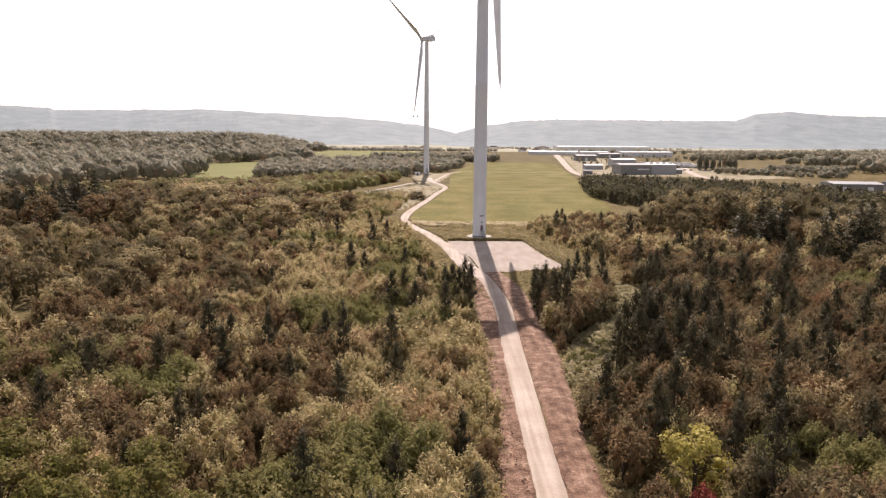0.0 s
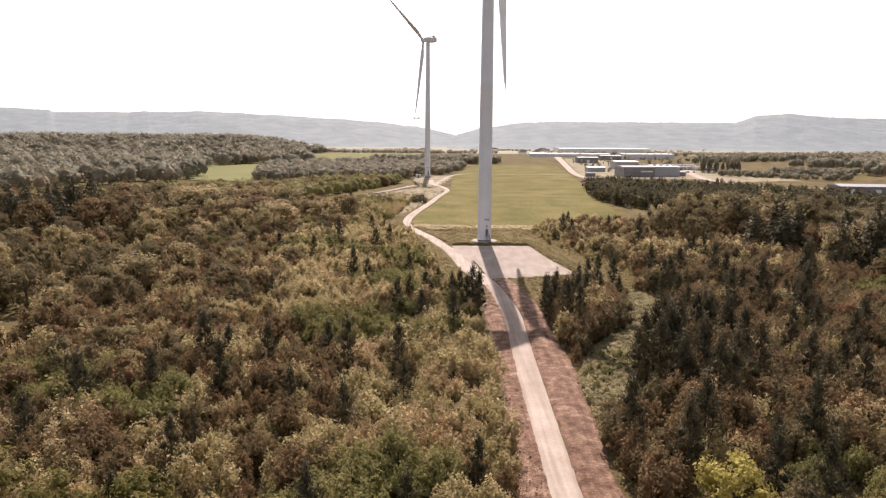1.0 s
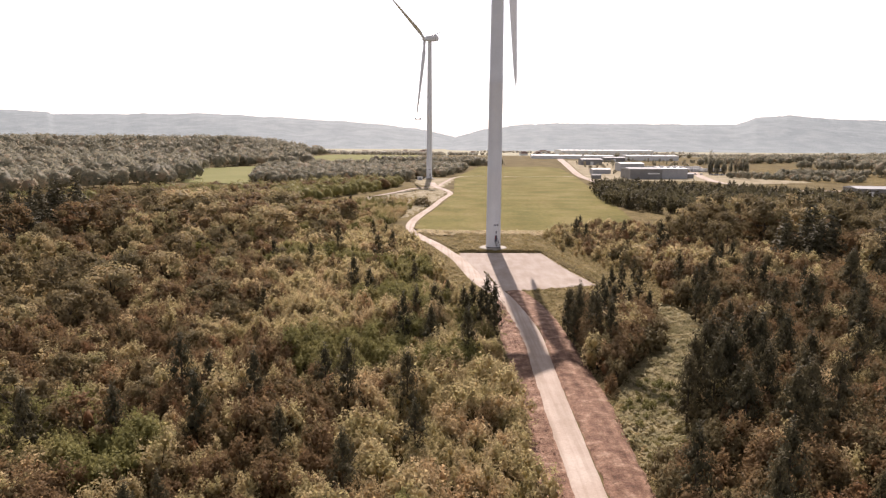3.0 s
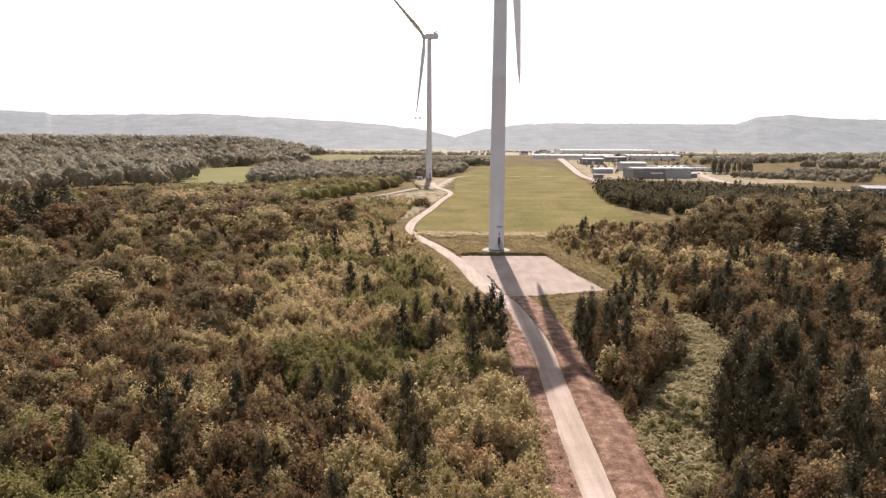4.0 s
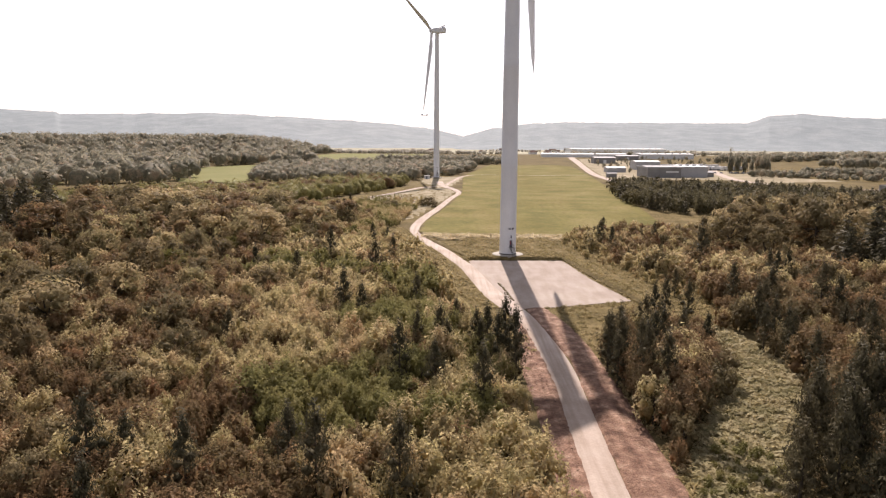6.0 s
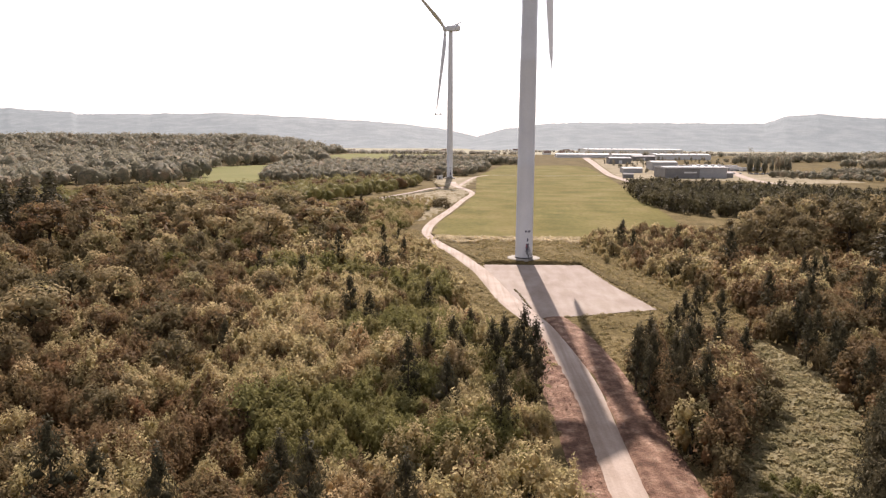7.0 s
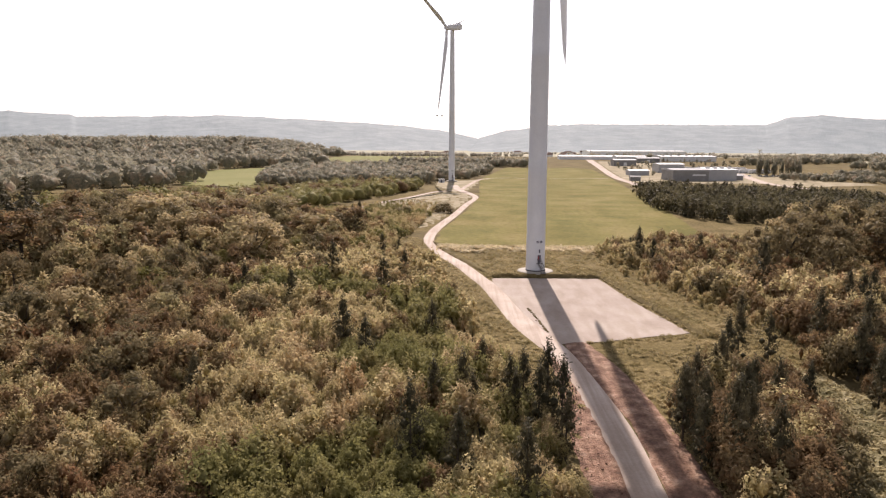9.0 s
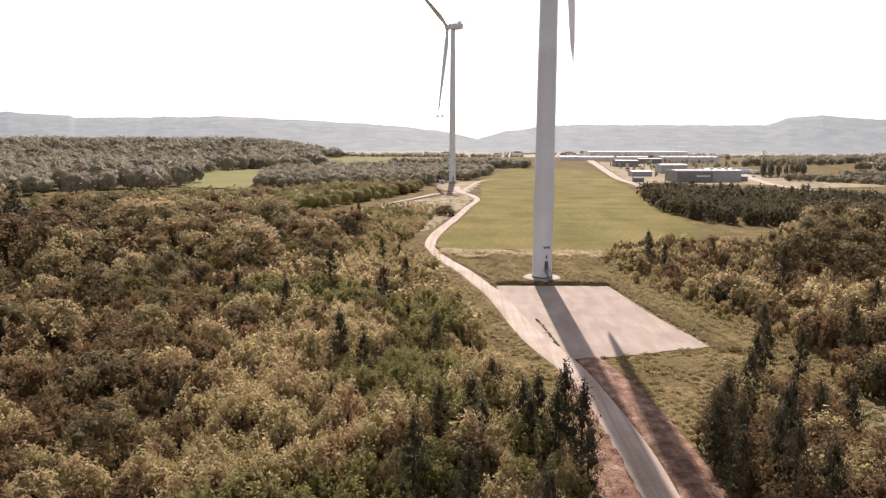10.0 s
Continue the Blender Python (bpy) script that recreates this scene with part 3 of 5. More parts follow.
    for i in range(9):
        box(bm, -0.5, 0.5, -5.0 + 0.28 * i, -4.72 + 0.28 * i, 0.2 + 0.24 * i, 0.25 + 0.24 * i, turn)
    box(bm, -0.7, 0.7, -2.5, -1.95, 2.2, 2.3, turn)
    for sx in (-0.52, 0.48):
        for i in range(5):
            box(bm, sx, sx + 0.05, -4.9 + 0.55 * i, -4.85 + 0.55 * i, 0.2 + 0.45 * i, 1.3 + 0.45 * i, turn)
        for i in range(10):
            box(bm, sx, sx + 0.05, -4.95 + 0.26 * i, -4.69 + 0.26 * i, 1.25 + 0.22 * i, 1.4 + 0.22 * i, turn)
    part("stairs", bm, DARKMETAL, root, "dark steel stairs up to the door")
    return root


turbine(12.75, 243.6, 1.02, -0.9, radians(14), (0.72, 0.69), "tall white wind turbine standing on a grassy terrace")
turbine(-14.8, 602.0, 0.6, -4, radians(95), (-0.72, 0.69), "white wind turbine with parked blades beside a track")


def access_platform(x, y, z):
    """A small working platform hung below the tip of the parked blade."""
    root = tagged(new("access_platform"), "small white work platform hung below a parked blade tip", "platform")
    root.location = (x, y, z)
    bm = bmesh.new()
    box(bm, -2.9, 2.9, -0.5, 0.5, -0.25, 0.22)
    part("deck", bm, PAINT, root)
    for a in (-2.2, 1.7):
        bm = bmesh.new()
        box(bm, a - 0.7, a + 0.7, -0.55, 0.55, 0.22, 1.15)
        bmesh.ops.bevel(bm, geom=bm.edges[:], offset=0.1, segments=1, affect="EDGES")
        part("guard_box", bm, PAINT, root)
        bm = bmesh.new()
        tube(bm, [((a, 0, 1.1), 0.03, (1, 0, 0), (0, 1, 0)), ((0.3, 0, 9.0), 0.03, (1, 0, 0), (0, 1, 0))], 5)
        part("rope", bm, DARKMETAL, root)


access_platform(-24.3, 611.0, 49.0)

# ---- plants: shapes ----
rng = np.random.default_rng(7)


def sprays(centres, size, out, jitter=0.5, rise=0.4, broad=1.0):
    """Leaf sprays: a slender pointed blade at each centre, its face turned outwards along out, its tip a little upwards."""
    n = len(centres)
    face = out / (np.linalg.norm(out, axis=1)[:, None] + 1e-9) + rng.normal(0, jitter, (n, 3))
    face /= np.linalg.norm(face, axis=1)[:, None] + 1e-9
    along = rng.normal(0, 0.7, (n, 3)) + (0, 0, rise)
    along -= face * (along * face).sum(1)[:, None]
    along /= np.linalg.norm(along, axis=1)[:, None] + 1e-9
    side = np.cross(face, along)
    s = (size * rng.uniform(0.6, 1.35, n))[:, None]
    c = np.asarray(centres)
    w = rng.uniform(0.18, 0.36, (n, 1)) * broad
    v = np.stack([c - along * s * 0.45 - side * s * w, c - along * s * 0.35 + side * s * w, c + along * s * 0.65], 1).reshape(-1, 3)
    return v, np.arange(3 * n).reshape(n, 3)


def stick(a, b, ra, rb):
    """A tapered four-sided limb."""
    a, b = np.array(a, float), np.array(b, float)
    d = (b - a) / (np.linalg.norm(b - a) + 1e-9)
    u = np.cross(d, (0.3, 0.9, 0.1))
    u /= np.linalg.norm(u)
    w = np.cross(d, u)
    v = [c + r * (u * sx + w * sy) for c, r in ((a, ra), (b, rb)) for sx, sy in ((1, 1), (-1, 1), (-1, -1), (1, -1))]
    q = [(0, 1, 5, 4), (1, 2, 6, 5), (2, 3, 7, 6), (3, 0, 4, 7)]
    q = np.array(q)
    return np.array(v), np.vstack([q[:, [0, 1, 2]], q[:, [0, 2, 3]]])


def join(pieces):
    vs, qs, off = [], [], 0
    for v, q in pieces:
        vs.append(v)
        qs.append(q + off)
        off += len(v)
    return np.vstack(vs), np.vstack(qs)


ico = bmesh.new()
bmesh.ops.create_icosphere(ico, subdivisions=1, radius=1.0)
ICO_V, ICO_F = np.array([v.co[:] for v in ico.verts]), np.array([[v.index for v in f.verts] for f in ico.faces])
ico.free()


def mass(c, rx, rz):
    """The dense inside of a lobe of leaves, uneven."""
    return ICO_V * (rx, rx, rz) * rng.uniform(0.55, 1.25, (12, 1)) + c, ICO_F


def shoot_mass(p0, p1, r):
    """The dense inside of an upright shoot, thickest low down."""
    d = p1 - p0
    ring = [p0 + d * 0.42 + r * rng.uniform(0.7, 1.2) * np.array((math.cos(a), math.sin(a), 0)) for a in np.arange(4) * math.pi / 2 + rng.uniform(0, 1.5)]
    f = [(0, 2 + (i + 1) % 4, 2 + i) for i in range(4)] + [(1, 2 + i, 2 + (i + 1) % 4) for i in range(4)]
    return np.array([p0, p0 + d * 0.86, *ring]), np.array(f)


OCTA = np.array([(0, 4, 2), (2, 4, 1), (1, 4, 3), (3, 4, 0), (2, 5, 0), (1, 5, 2), (3, 5, 1), (0, 5, 3)])


def core_of(c, rx, rz):
    """A small dense heart of a spray of leaves."""
    v = np.array([(1, 0, 0), (-1, 0, 0), (0, 1, 0), (0, -1, 0), (0, 0, 1), (0, 0, -1)], float)
    return v * (rx, rx, rz) * rng.uniform(0.75, 1.2, (6, 1)) + c, OCTA


def shrub(n, size, lobes=9, broad=1.15):
    """A young broadleaved tree or bush about 5.6 m high: a loose dome of rounded leafy heads, with a few upright sprigs."""
    h, r = 5.6, 2.0
    wood, cs, leans, inner = [stick((0, 0, -0.3), (0, 0, 2.6), 0.10, 0.06)], [], [], []
    for i in range(lobes):
        a, q = 2.4 * i + rng.uniform(-0.5, 0.5), 0.78 * r * math.sqrt((i + 0.3) / lobes)
        lr = rng.uniform(0.58, 0.95)
        lz = lr * rng.uniform(1.1, 1.6)
        c = np.array((q * math.cos(a), q * math.sin(a), h * (1 - 0.42 * (q / r) ** 2) * rng.uniform(0.74, 1.04) - lz))
        if i < min(4, n // 150):
            wood.append(stick((0, 0, 0.6), c, 0.05, 0.015))
        inner.append(core_of(c, lr * 0.6, lz * 0.62))
        if i % 2:
            inner.append(core_of(c * (0.95, 0.95, 0.4), lr * 0.7, c[2] * 0.38))
        k = n // lobes
        d = rng.normal(0, 1, (k, 3)) + np.array((0.45 * math.cos(a), 0.45 * math.sin(a), 0.4))
        d /= np.linalg.norm(d, axis=1)[:, None]
        p = c + d * (lr, lr, lz) * rng.uniform(0.72, 1.12, (k, 1))
        u = rng.uniform(0, 1, k)
        sprig, low = u < 0.13, u > 0.8
        p[sprig] = c + np.column_stack([rng.normal(0, 0.2 * lr, (sprig.sum(), 2)), lz * rng.uniform(0.85, 1.5, sprig.sum())])
        p[low] *= np.column_stack([np.full((low.sum(), 2), 1.12), rng.uniform(0.3, 0.8, low.sum())])
        cs.append(p)
        leans.append(d + (0, 0, 0.25))
    return join(wood), join([sprays(np.vstack(cs), size, np.vstack(leans), 0.4, 0.6, broad), *inner])


ico = bmesh.new()
bmesh.ops.create_icosphere(ico, subdivisions=2, radius=1.0)
ICO2_V, ICO2_F = np.array([v.co[:] for v in ico.verts]), np.array([[v.index for v in f.verts] for f in ico.faces])
ico.free()
ICO2_F = ICO2_F[ICO2_V[ICO2_F].mean(1)[:, 2] > -0.55]


def puff(n, size, h=13.0, r=5.4, lobes=8, fine=True):
    """A forest crown seen from afar: a closed, bulging head of foliage with loose sprays over it."""
    v0, f0 = (ICO2_V, ICO2_F) if fine else (ICO_V, ICO_F)
    ls = rng.normal(0, 1, (lobes, 3)) + (0, 0, 0.6)
    ls /= np.linalg.norm(ls, axis=1)[:, None]
    scale = np.array((r, r, h * 0.5))
    mid = np.array((0, 0, h * 0.29))

    def reach(d):
        return 0.62 + 0.42 * np.exp(-8.0 * (1 - d @ ls.T)).max(1)
    body = v0 * (reach(v0) * rng.uniform(0.72, 1.0, len(v0)))[:, None] * scale + mid
    d = rng.normal(0, 1, (n, 3)) + (0, 0, 0.5)
    d /= np.linalg.norm(d, axis=1)[:, None]
    c = d * (reach(d) * rng.uniform(0.86, 1.12, n))[:, None] * scale + mid
    return stick((0, 0, -0.4), (0, 0, h * 0.4), 0.22, 0.12), join([(body, f0), sprays(c, size, d + (0, 0, 0.3), 0.5, 0.2, 1.5)])


def dome(n, size, h=12.0, r=4.2, lobes=12, skirt=0, jitter=0.34, core=0.54):
    """A broadleaved tree: trunk, limbs, and a broad domed crown of bulging lobes, shaded and open below."""
    wood, cs, leans, inner = [stick((0, 0, -0.4), (0, 0, h * 0.6), 0.28, 0.16)], [], [], []
    for i in range(skirt):
        a = 2 * math.pi * (i + rng.uniform(0, 0.5)) / skirt
        low = np.array((0.55 * r * math.cos(a), 0.55 * r * math.sin(a), 0.16 * h))
        inner.append(mass(low, 0.19 * r, 0.1 * h))
        d = rng.normal(0, 1, (n // lobes, 3)) * (1, 1, 0.8)
        d /= np.linalg.norm(d, axis=1)[:, None]
        cs.append(low + d * (0.42 * r, 0.42 * r, 0.2 * h) * rng.uniform(0.8, 1.05, (n // lobes, 1)))
        leans.append(d + (0, 0, 0.3))
    mid = np.array((0, 0, h * 0.53))
    inner.append(mass(mid, 0.18 * r, 0.16 * h))
    for i in range(lobes):
        a, e = 2.4 * i + rng.uniform(-0.4, 0.4), math.asin(rng.uniform(-0.45, 1.0))
        rr = rng.uniform(0.60, 0.76)
        c = mid + np.array((r * rr * math.cos(e) * math.cos(a), r * rr * math.cos(e) * math.sin(a), h * 0.44 * rr * math.sin(e)))
        if i % 2 == 0:
            wood.append(stick((0, 0, h * rng.uniform(0.25, 0.45)), c, 0.12, 0.03))
        k = n // lobes
        d = rng.normal(0, 1, (k, 3)) + 1.1 * (c - mid) / np.linalg.norm(c - mid)
        d /= np.linalg.norm(d, axis=1)[:, None]
        lr = r * rng.uniform(0.30, 0.44)
        inner.append(mass(c, lr * core, lr * core * 0.92))
        p = c + d * lr * rng.uniform(0.62, 1.1, (k, 1))
        out = p - mid
        out /= np.linalg.norm(out, axis=1)[:, None]
        cs.append(p)
        leans.append(0.6 * d + 0.9 * out)
    return join(wood), join([sprays(np.vstack(cs), size, np.vstack(leans), jitter, 0.3, 1.4), *inner])


def column(n, size, h=24.0, r=3.2, stems=9):
    """A poplar: steep stems side by side, leaves all along them."""
    wood, cs, inner = [stick((0, 0, -0.4), (0, 0, h * 0.8), 0.35, 0.08)], [], []
    for i in range(stems):
        a, q = 2.4 * i, r * math.sqrt(i / stems)
        p0 = np.array((q * 0.9 * math.cos(a), q * 0.9 * math.sin(a), 0.6))
        p1 = np.array((q * math.cos(a), q * math.sin(a), h * rng.uniform(0.75, 1.03) * (1 - 0.25 * (q / r) ** 2)))
        inner.append(shoot_mass(p0, p1, 0.8))
        t = rng.uniform(0.05, 1.0, n // stems)
        cs.append(p0 + (p1 - p0) * t[:, None] + rng.normal(0, 0.7, (n // stems, 3)))
    c = np.vstack(cs)
    return join(wood), join([sprays(c, size, c * (1, 1, 0) + (0, 0, 1.0), 0.5, 1.2, 0.9), *inner])


def conifer(n, size, h=11.0, r=2.1):
    """A dark conifer: whorls of limbs that rise a little, tufts along them, a pointed uneven top."""
    wood, cs, leans = [stick((0, 0, -0.4), (0, 0, h * 0.97), 0.16, 0.02)], [], []
    levels = 13
    for i in range(levels):
        f = (i + 0.6) / levels
        z, reach = h * (0.04 + 0.94 * f), r * (1 - f) ** 0.72 * rng.uniform(0.6, 1.15) + 0.12
        arms = 6 if f < 0.8 else 4
        for k in range(arms):
            a = 2 * math.pi * (k + rng.uniform(-0.3, 0.3)) / arms + i
            tip = np.array((reach * math.cos(a), reach * math.sin(a), z + reach * rng.uniform(0.05, 0.4)))
            base = np.array((0, 0, z))
            if i % 3 == 0:
                wood.append(stick(base, tip, 0.035, 0.01))
            m = max(2, int(n * (0.35 + 1.3 * (1 - f)) / (levels * 5.6)))
            t = rng.uniform(0.1, 1.0, m) ** 0.7
            cs.append(base + (tip - base) * t[:, None] + rng.normal(0, 0.13 * size / 0.4, (m, 3)))
            leans.append(np.tile((math.cos(a) * 0.6, math.sin(a) * 0.6, 0.7), (m, 1)))
    return join(wood), sprays(np.vstack(cs), size, np.vstack(leans), 0.5, 0.5)


def pine(n, size, h=10.0, r=1.9):
    """A young pine: a dense dark column of steep boughs that end in upright tufts, ragged at the top."""
    wood, cs, leans, inner = [stick((0, 0, -0.4), (0, 0, h * 0.95), 0.15, 0.02)], [], [], []
    boughs = 26
    for i in range(boughs):
        f = (i + 0.5) / boughs
        a, z = 2.4 * i + rng.uniform(-0.4, 0.4), h * (0.05 + 0.80 * f)
        reach = r * (0.55 + 0.45 * math.sin(math.pi * min(1.0, 0.3 + f * 0.75))) * (1 - 0.62 * f ** 2.2) * rng.uniform(0.7, 1.15)
        base = np.array((0, 0, z))
        tip = np.array((reach * math.cos(a), reach * math.sin(a), z + 0.75 * reach + 0.5))
        if i % 3 == 0:
            wood.append(stick(base, tip, 0.04, 0.012))
        if i % 2 == 0:
            inner.append(core_of(base * 0.5 + tip * 0.5, 0.28 * reach + 0.12, 0.6))
        k = n // boughs
        t = rng.uniform(0.15, 1.0, k) ** 0.6
        cs.append(base + (tip - base) * t[:, None] + rng.normal(0, 1, (k, 3)) * (0.26, 0.26, 0.3))
        leans.append(np.tile((math.cos(a), math.sin(a), 0.35), (k, 1)))
    cs.append(np.column_stack([rng.normal(0, 0.16, (n // 20, 2)), h * rng.uniform(0.84, 1.02, n // 20)]))
    leans.append(np.tile((0.0, 0.0, 1.0), (n // 20, 1)))
    return join(wood), join([sprays(np.vstack(cs), size, np.vstack(leans), 0.45, 1.6, 0.8), *inner])


def tuft(n, size, r=1.0, h=0.7):
    """A low matted plant."""
    c = rng.normal(0, 1, (n, 3)) * (r * 0.5, r * 0.5, 0)
    c[:, 2] = h * (1 - np.clip((c[:, 0] ** 2 + c[:, 1] ** 2) / r ** 2, 0, 1)) * rng.uniform(0.2, 1.0, n)
    return (np.zeros((0, 3)), np.zeros((0, 3), int)), sprays(c, size, np.tile((0.0, 0.1, 1.0), (n, 1)), 0.45, 0.3)


NEAR_SHRUB = [shrub(800, 0.265, 9, 1.3) for _ in range(7)]
MID_SHRUB = [shrub(470, 0.35, 9, 1.25) for _ in range(6)]
THIN_SHRUB = [shrub(200, 0.58, 7) for _ in range(5)]
LOW_SHRUB = [shrub(90, 1.0, 6) for _ in range(5)]
NEAR_PINE = [pine(1350, 0.34, 10.5, rng.uniform(1.8, 2.4)) for _ in range(5)]
SPRUCE = [conifer(900, 0.6, 10.5, 2.7) for _ in range(3)]
MID_PINE = [conifer(150, 1.35, 10.0, 3.4) for _ in range(4)]
NEAR_DOME = [dome(1080, 0.56, 13, 5.4, 16, 3, 0.45, 0.5) for _ in range(5)]
MID_DOME = [puff(340, 0.75) for _ in range(6)]
LOW_DOME = [puff(240, 0.85, 13, 6.2) for _ in range(6)]
FAR_DOME = [puff(95, 1.4, 14.5, 7.0, 10) for _ in range(7)]
VALE_DOME = [puff(80, 1.6, 12, 7.0, 9, False) for _ in range(5)]


def scatter(poly, spacing, keep=1.0, avoid=()):
    """Uneven places about spacing apart within an outline."""
    p = np.array(poly, float)
    gx, gy = np.meshgrid(np.arange(p[:, 0].min(), p[:, 0].max(), spacing), np.arange(p[:, 1].min(), p[:, 1].max(), spacing))
    x, y = gx.ravel() + rng.uniform(-0.55, 0.55, gx.size) * spacing, gy.ravel() + rng.uniform(-0.55, 0.55, gx.size) * spacing
    ok = inside(poly, x, y) & (rng.uniform(0, 1, gx.size) < keep)
    for q in avoid:
        ok &= ~inside(q, x, y)
    return np.column_stack([x, y])[ok]


def joined_woods(name, shapes, places, scales, leaf, label, category="woodland", raised=False):
    """Many plants in one mesh, for what nobody could count."""
    vs, qs, idx, off = [], [], [], 0
    for (x, y), s in zip(places, scales):
        (wv, wq), (lv, lq) = shapes[int(rng.integers(len(shapes)))]
        a = rng.uniform(0, 2 * math.pi)
        sx, sz = s * rng.uniform(0.85, 1.2), s
        c, d = math.cos(a) * sx, math.sin(a) * sx
        z = float(land(x, y)) + (th * terrace(x, y) - 0.03 if raised else 0)
        for v, q, k in ((wv, wq, 1), (lv, lq, 0)):
            if len(v) == 0:
                continue
            vs.append(np.column_stack([v[:, 0] * c - v[:, 1] * d + x, v[:, 0] * d + v[:, 1] * c + y, v[:, 2] * sz + z]))
            qs.append(q + off)
            idx.append(np.full(len(q), k))
            off += len(v)
    ob = new(name, mesh_np(name, np.vstack(vs), np.vstack(qs), [leaf, BARK], np.concatenate(idx)))
    return tagged(ob, label, category, kind="stuff")


def tree_kind(name, shapes, leaf, label, category, group):
    """One model tree for each shape: an Empty with trunk and crown."""
    out = []
    for (wv, wq), (lv, lq) in shapes:
        trunk, crown = mesh_np("trunk", wv, wq, [BARK]), mesh_np("crown", lv, lq, [leaf])
        out.append((trunk, crown))

    def plant(x, y, s, wide=1.0):
        root = tagged(new(name), label, category, group)
        k = out[int(rng.integers(len(out)))]
        root.matrix_basis = pose(x, y, float(land(x, y)), 0, 0, float(rng.uniform(0, 360))) @ Matrix.Diagonal((s * wide, s * wide, s, 1))
        for nm, me in zip(("trunk", "crown"), k):
            o = new(nm, me)
            o.parent = root
        return root
    return plant


shrub_tree = tree_kind("young_tree", NEAR_SHRUB, LEAF_SCRUB, "young broadleaved tree with brown-green leaves in dense scrub", "tree", "young trees beside the road")
green_tree = tree_kind("young_tree", NEAR_SHRUB, LEAF_GREEN, "young broadleaved tree with fresh green leaves", "tree", "green young trees")
dusk_tree = tree_kind("young_tree", NEAR_SHRUB, LEAF_SHADE, "young tree with dark olive leaves", "tree", "dark young trees")
rust_tree = tree_kind("young_tree", NEAR_SHRUB, LEAF_RUST, "young tree with dull brown autumn leaves", "tree", "brown young trees")
umber_tree = tree_kind("young_tree", NEAR_SHRUB, LEAF_UMBER, "young tree with dark brown autumn leaves", "tree", "dark brown young trees")
pine_tree = tree_kind("pine_tree", NEAR_PINE, LEAF_DARK, "dark slender pine standing among the scrub", "tree", "pines among the scrub")
tall_pine = tree_kind("spruce_tree", SPRUCE, LEAF_DARK, "tall dark spruce above the woods", "tree", "tall dark spruces")
wood_tree = tree_kind("broadleaf_tree", NEAR_DOME, LEAF_BROAD, "broadleaved forest tree with olive-brown crown", "tree", "forest trees")
rusty_tree = tree_kind("broadleaf_tree", NEAR_DOME, LEAF_RUST, "broadleaved forest tree with rust-brown crown", "tree", "forest trees")
shade_tree = tree_kind("broadleaf_tree", NEAR_DOME, LEAF_SHADE, "broadleaved forest tree with dark green crown", "tree", "forest trees")
fresh_tree = tree_kind("broadleaf_tree", NEAR_DOME, LEAF_FRESH, "low spreading tree with yellow-green leaves", "tree", "green spreading trees")
yellow_tree = tree_kind("yellow_tree", NEAR_DOME, LEAF_YELLOW, "small tree with bright yellow-green leaves", "tree", "")
red_tree = tree_kind("red_shrub", NEAR_SHRUB, LEAF_RED, "small shrub with dark red leaves", "shrub", "")

# ---- plants: places ----
STRIP = [(43, 174), (47, 165), (47.5, 147), (43.5, 136), (37, 122), (28, 107), (24, 94), (20, 93), (20, 109), (25, 124), (31, 135), (37, 148), (41, 160)]
STRIP_CLEAR = [(42, 175), (47.5, 166), (48.5, 147), (44.5, 135), (38, 121), (29, 106), (25, 93), (19, 92), (19.2, 109), (24, 125), (30, 136), (36, 149), (40, 161)]
LEFT = [(-74, 200), (-76, 140), (-68, 85), (-44, 42), (5.5, 42), (6.2, 100), (5.0, 150), (2.5, 168), (-4.5, 192), (-7, 204), (-11, 226), (-13.5, 248), (-20, 268), (-27, 290), (-28.5, 315), (-32, 345), (-44, 360), (-62, 350), (-66, 260)]
RIGHT = [(19.5, 42), (46, 42), (99, 130), (105, 180), (100, 230), (94, 298), (60, 296), (40, 286), (37, 262), (41, 232), (50, 206), (52, 186), (44, 168), (36, 168), (25, 161), (20.5, 152), (20.2, 138), (20.8, 118), (19, 90)]

spots = scatter(LEFT, 2.65)
spots = np.vstack([spots, scatter(RIGHT, 2.85, avoid=[STRIP_CLEAR, [(21.5, 46), (30, 46), (31.5, 72), (22.5, 72)]])])
spots = spots[[noise.noise((x * 0.13, y * 0.13, 31.0)) < 0.43 or x < -50 for x, y in spots]]
rng.shuffle(spots)
tall = 0.62 + 0.55 * np.array([noise.fractal((x * 0.06, y * 0.06, 2.0), 1.0, 2.0, 3) for x, y in spots]).clip(-0.4, 0.6) + rng.uniform(0.15, 0.6, len(spots))
tall = np.where(spots[:, 0] < 8, 0.80 + 0.75 * (tall - 0.9) + 0.28 * (rng.uniform(0, 1, len(spots)) < 0.14), tall).clip(0.5, 1.3) * np.where((spots[:, 1] > 225) & (spots[:, 0] > 25), 0.72, np.where(spots[:, 0] < 8, 1.0 - 0.42 * np.clip((spots[:, 1] - 235) / 70, 0, 1), 1.0))
is_pine = rng.uniform(0, 1, len(spots)) < np.where(spots[:, 0] < 8, np.where(spots[:, 1] < 115, 0.035, 0.009), np.where(spots[:, 1] > 185, 0.012, np.where(spots[:, 1] < 125, 0.11, 0.08)))
is_green = (np.array([noise.noise((x * 0.035, y * 0.035, 11.0)) for x, y in spots]) > np.where(spots[:, 0] < 8, 0.33, 0.62)) & ~is_pine
is_green |= ~is_pine & (np.abs(spots[:, 0] + 1) < 9) & (np.abs(spots[:, 1] - 142) < 26) & (rng.uniform(0, 1, len(spots)) < 0.45)
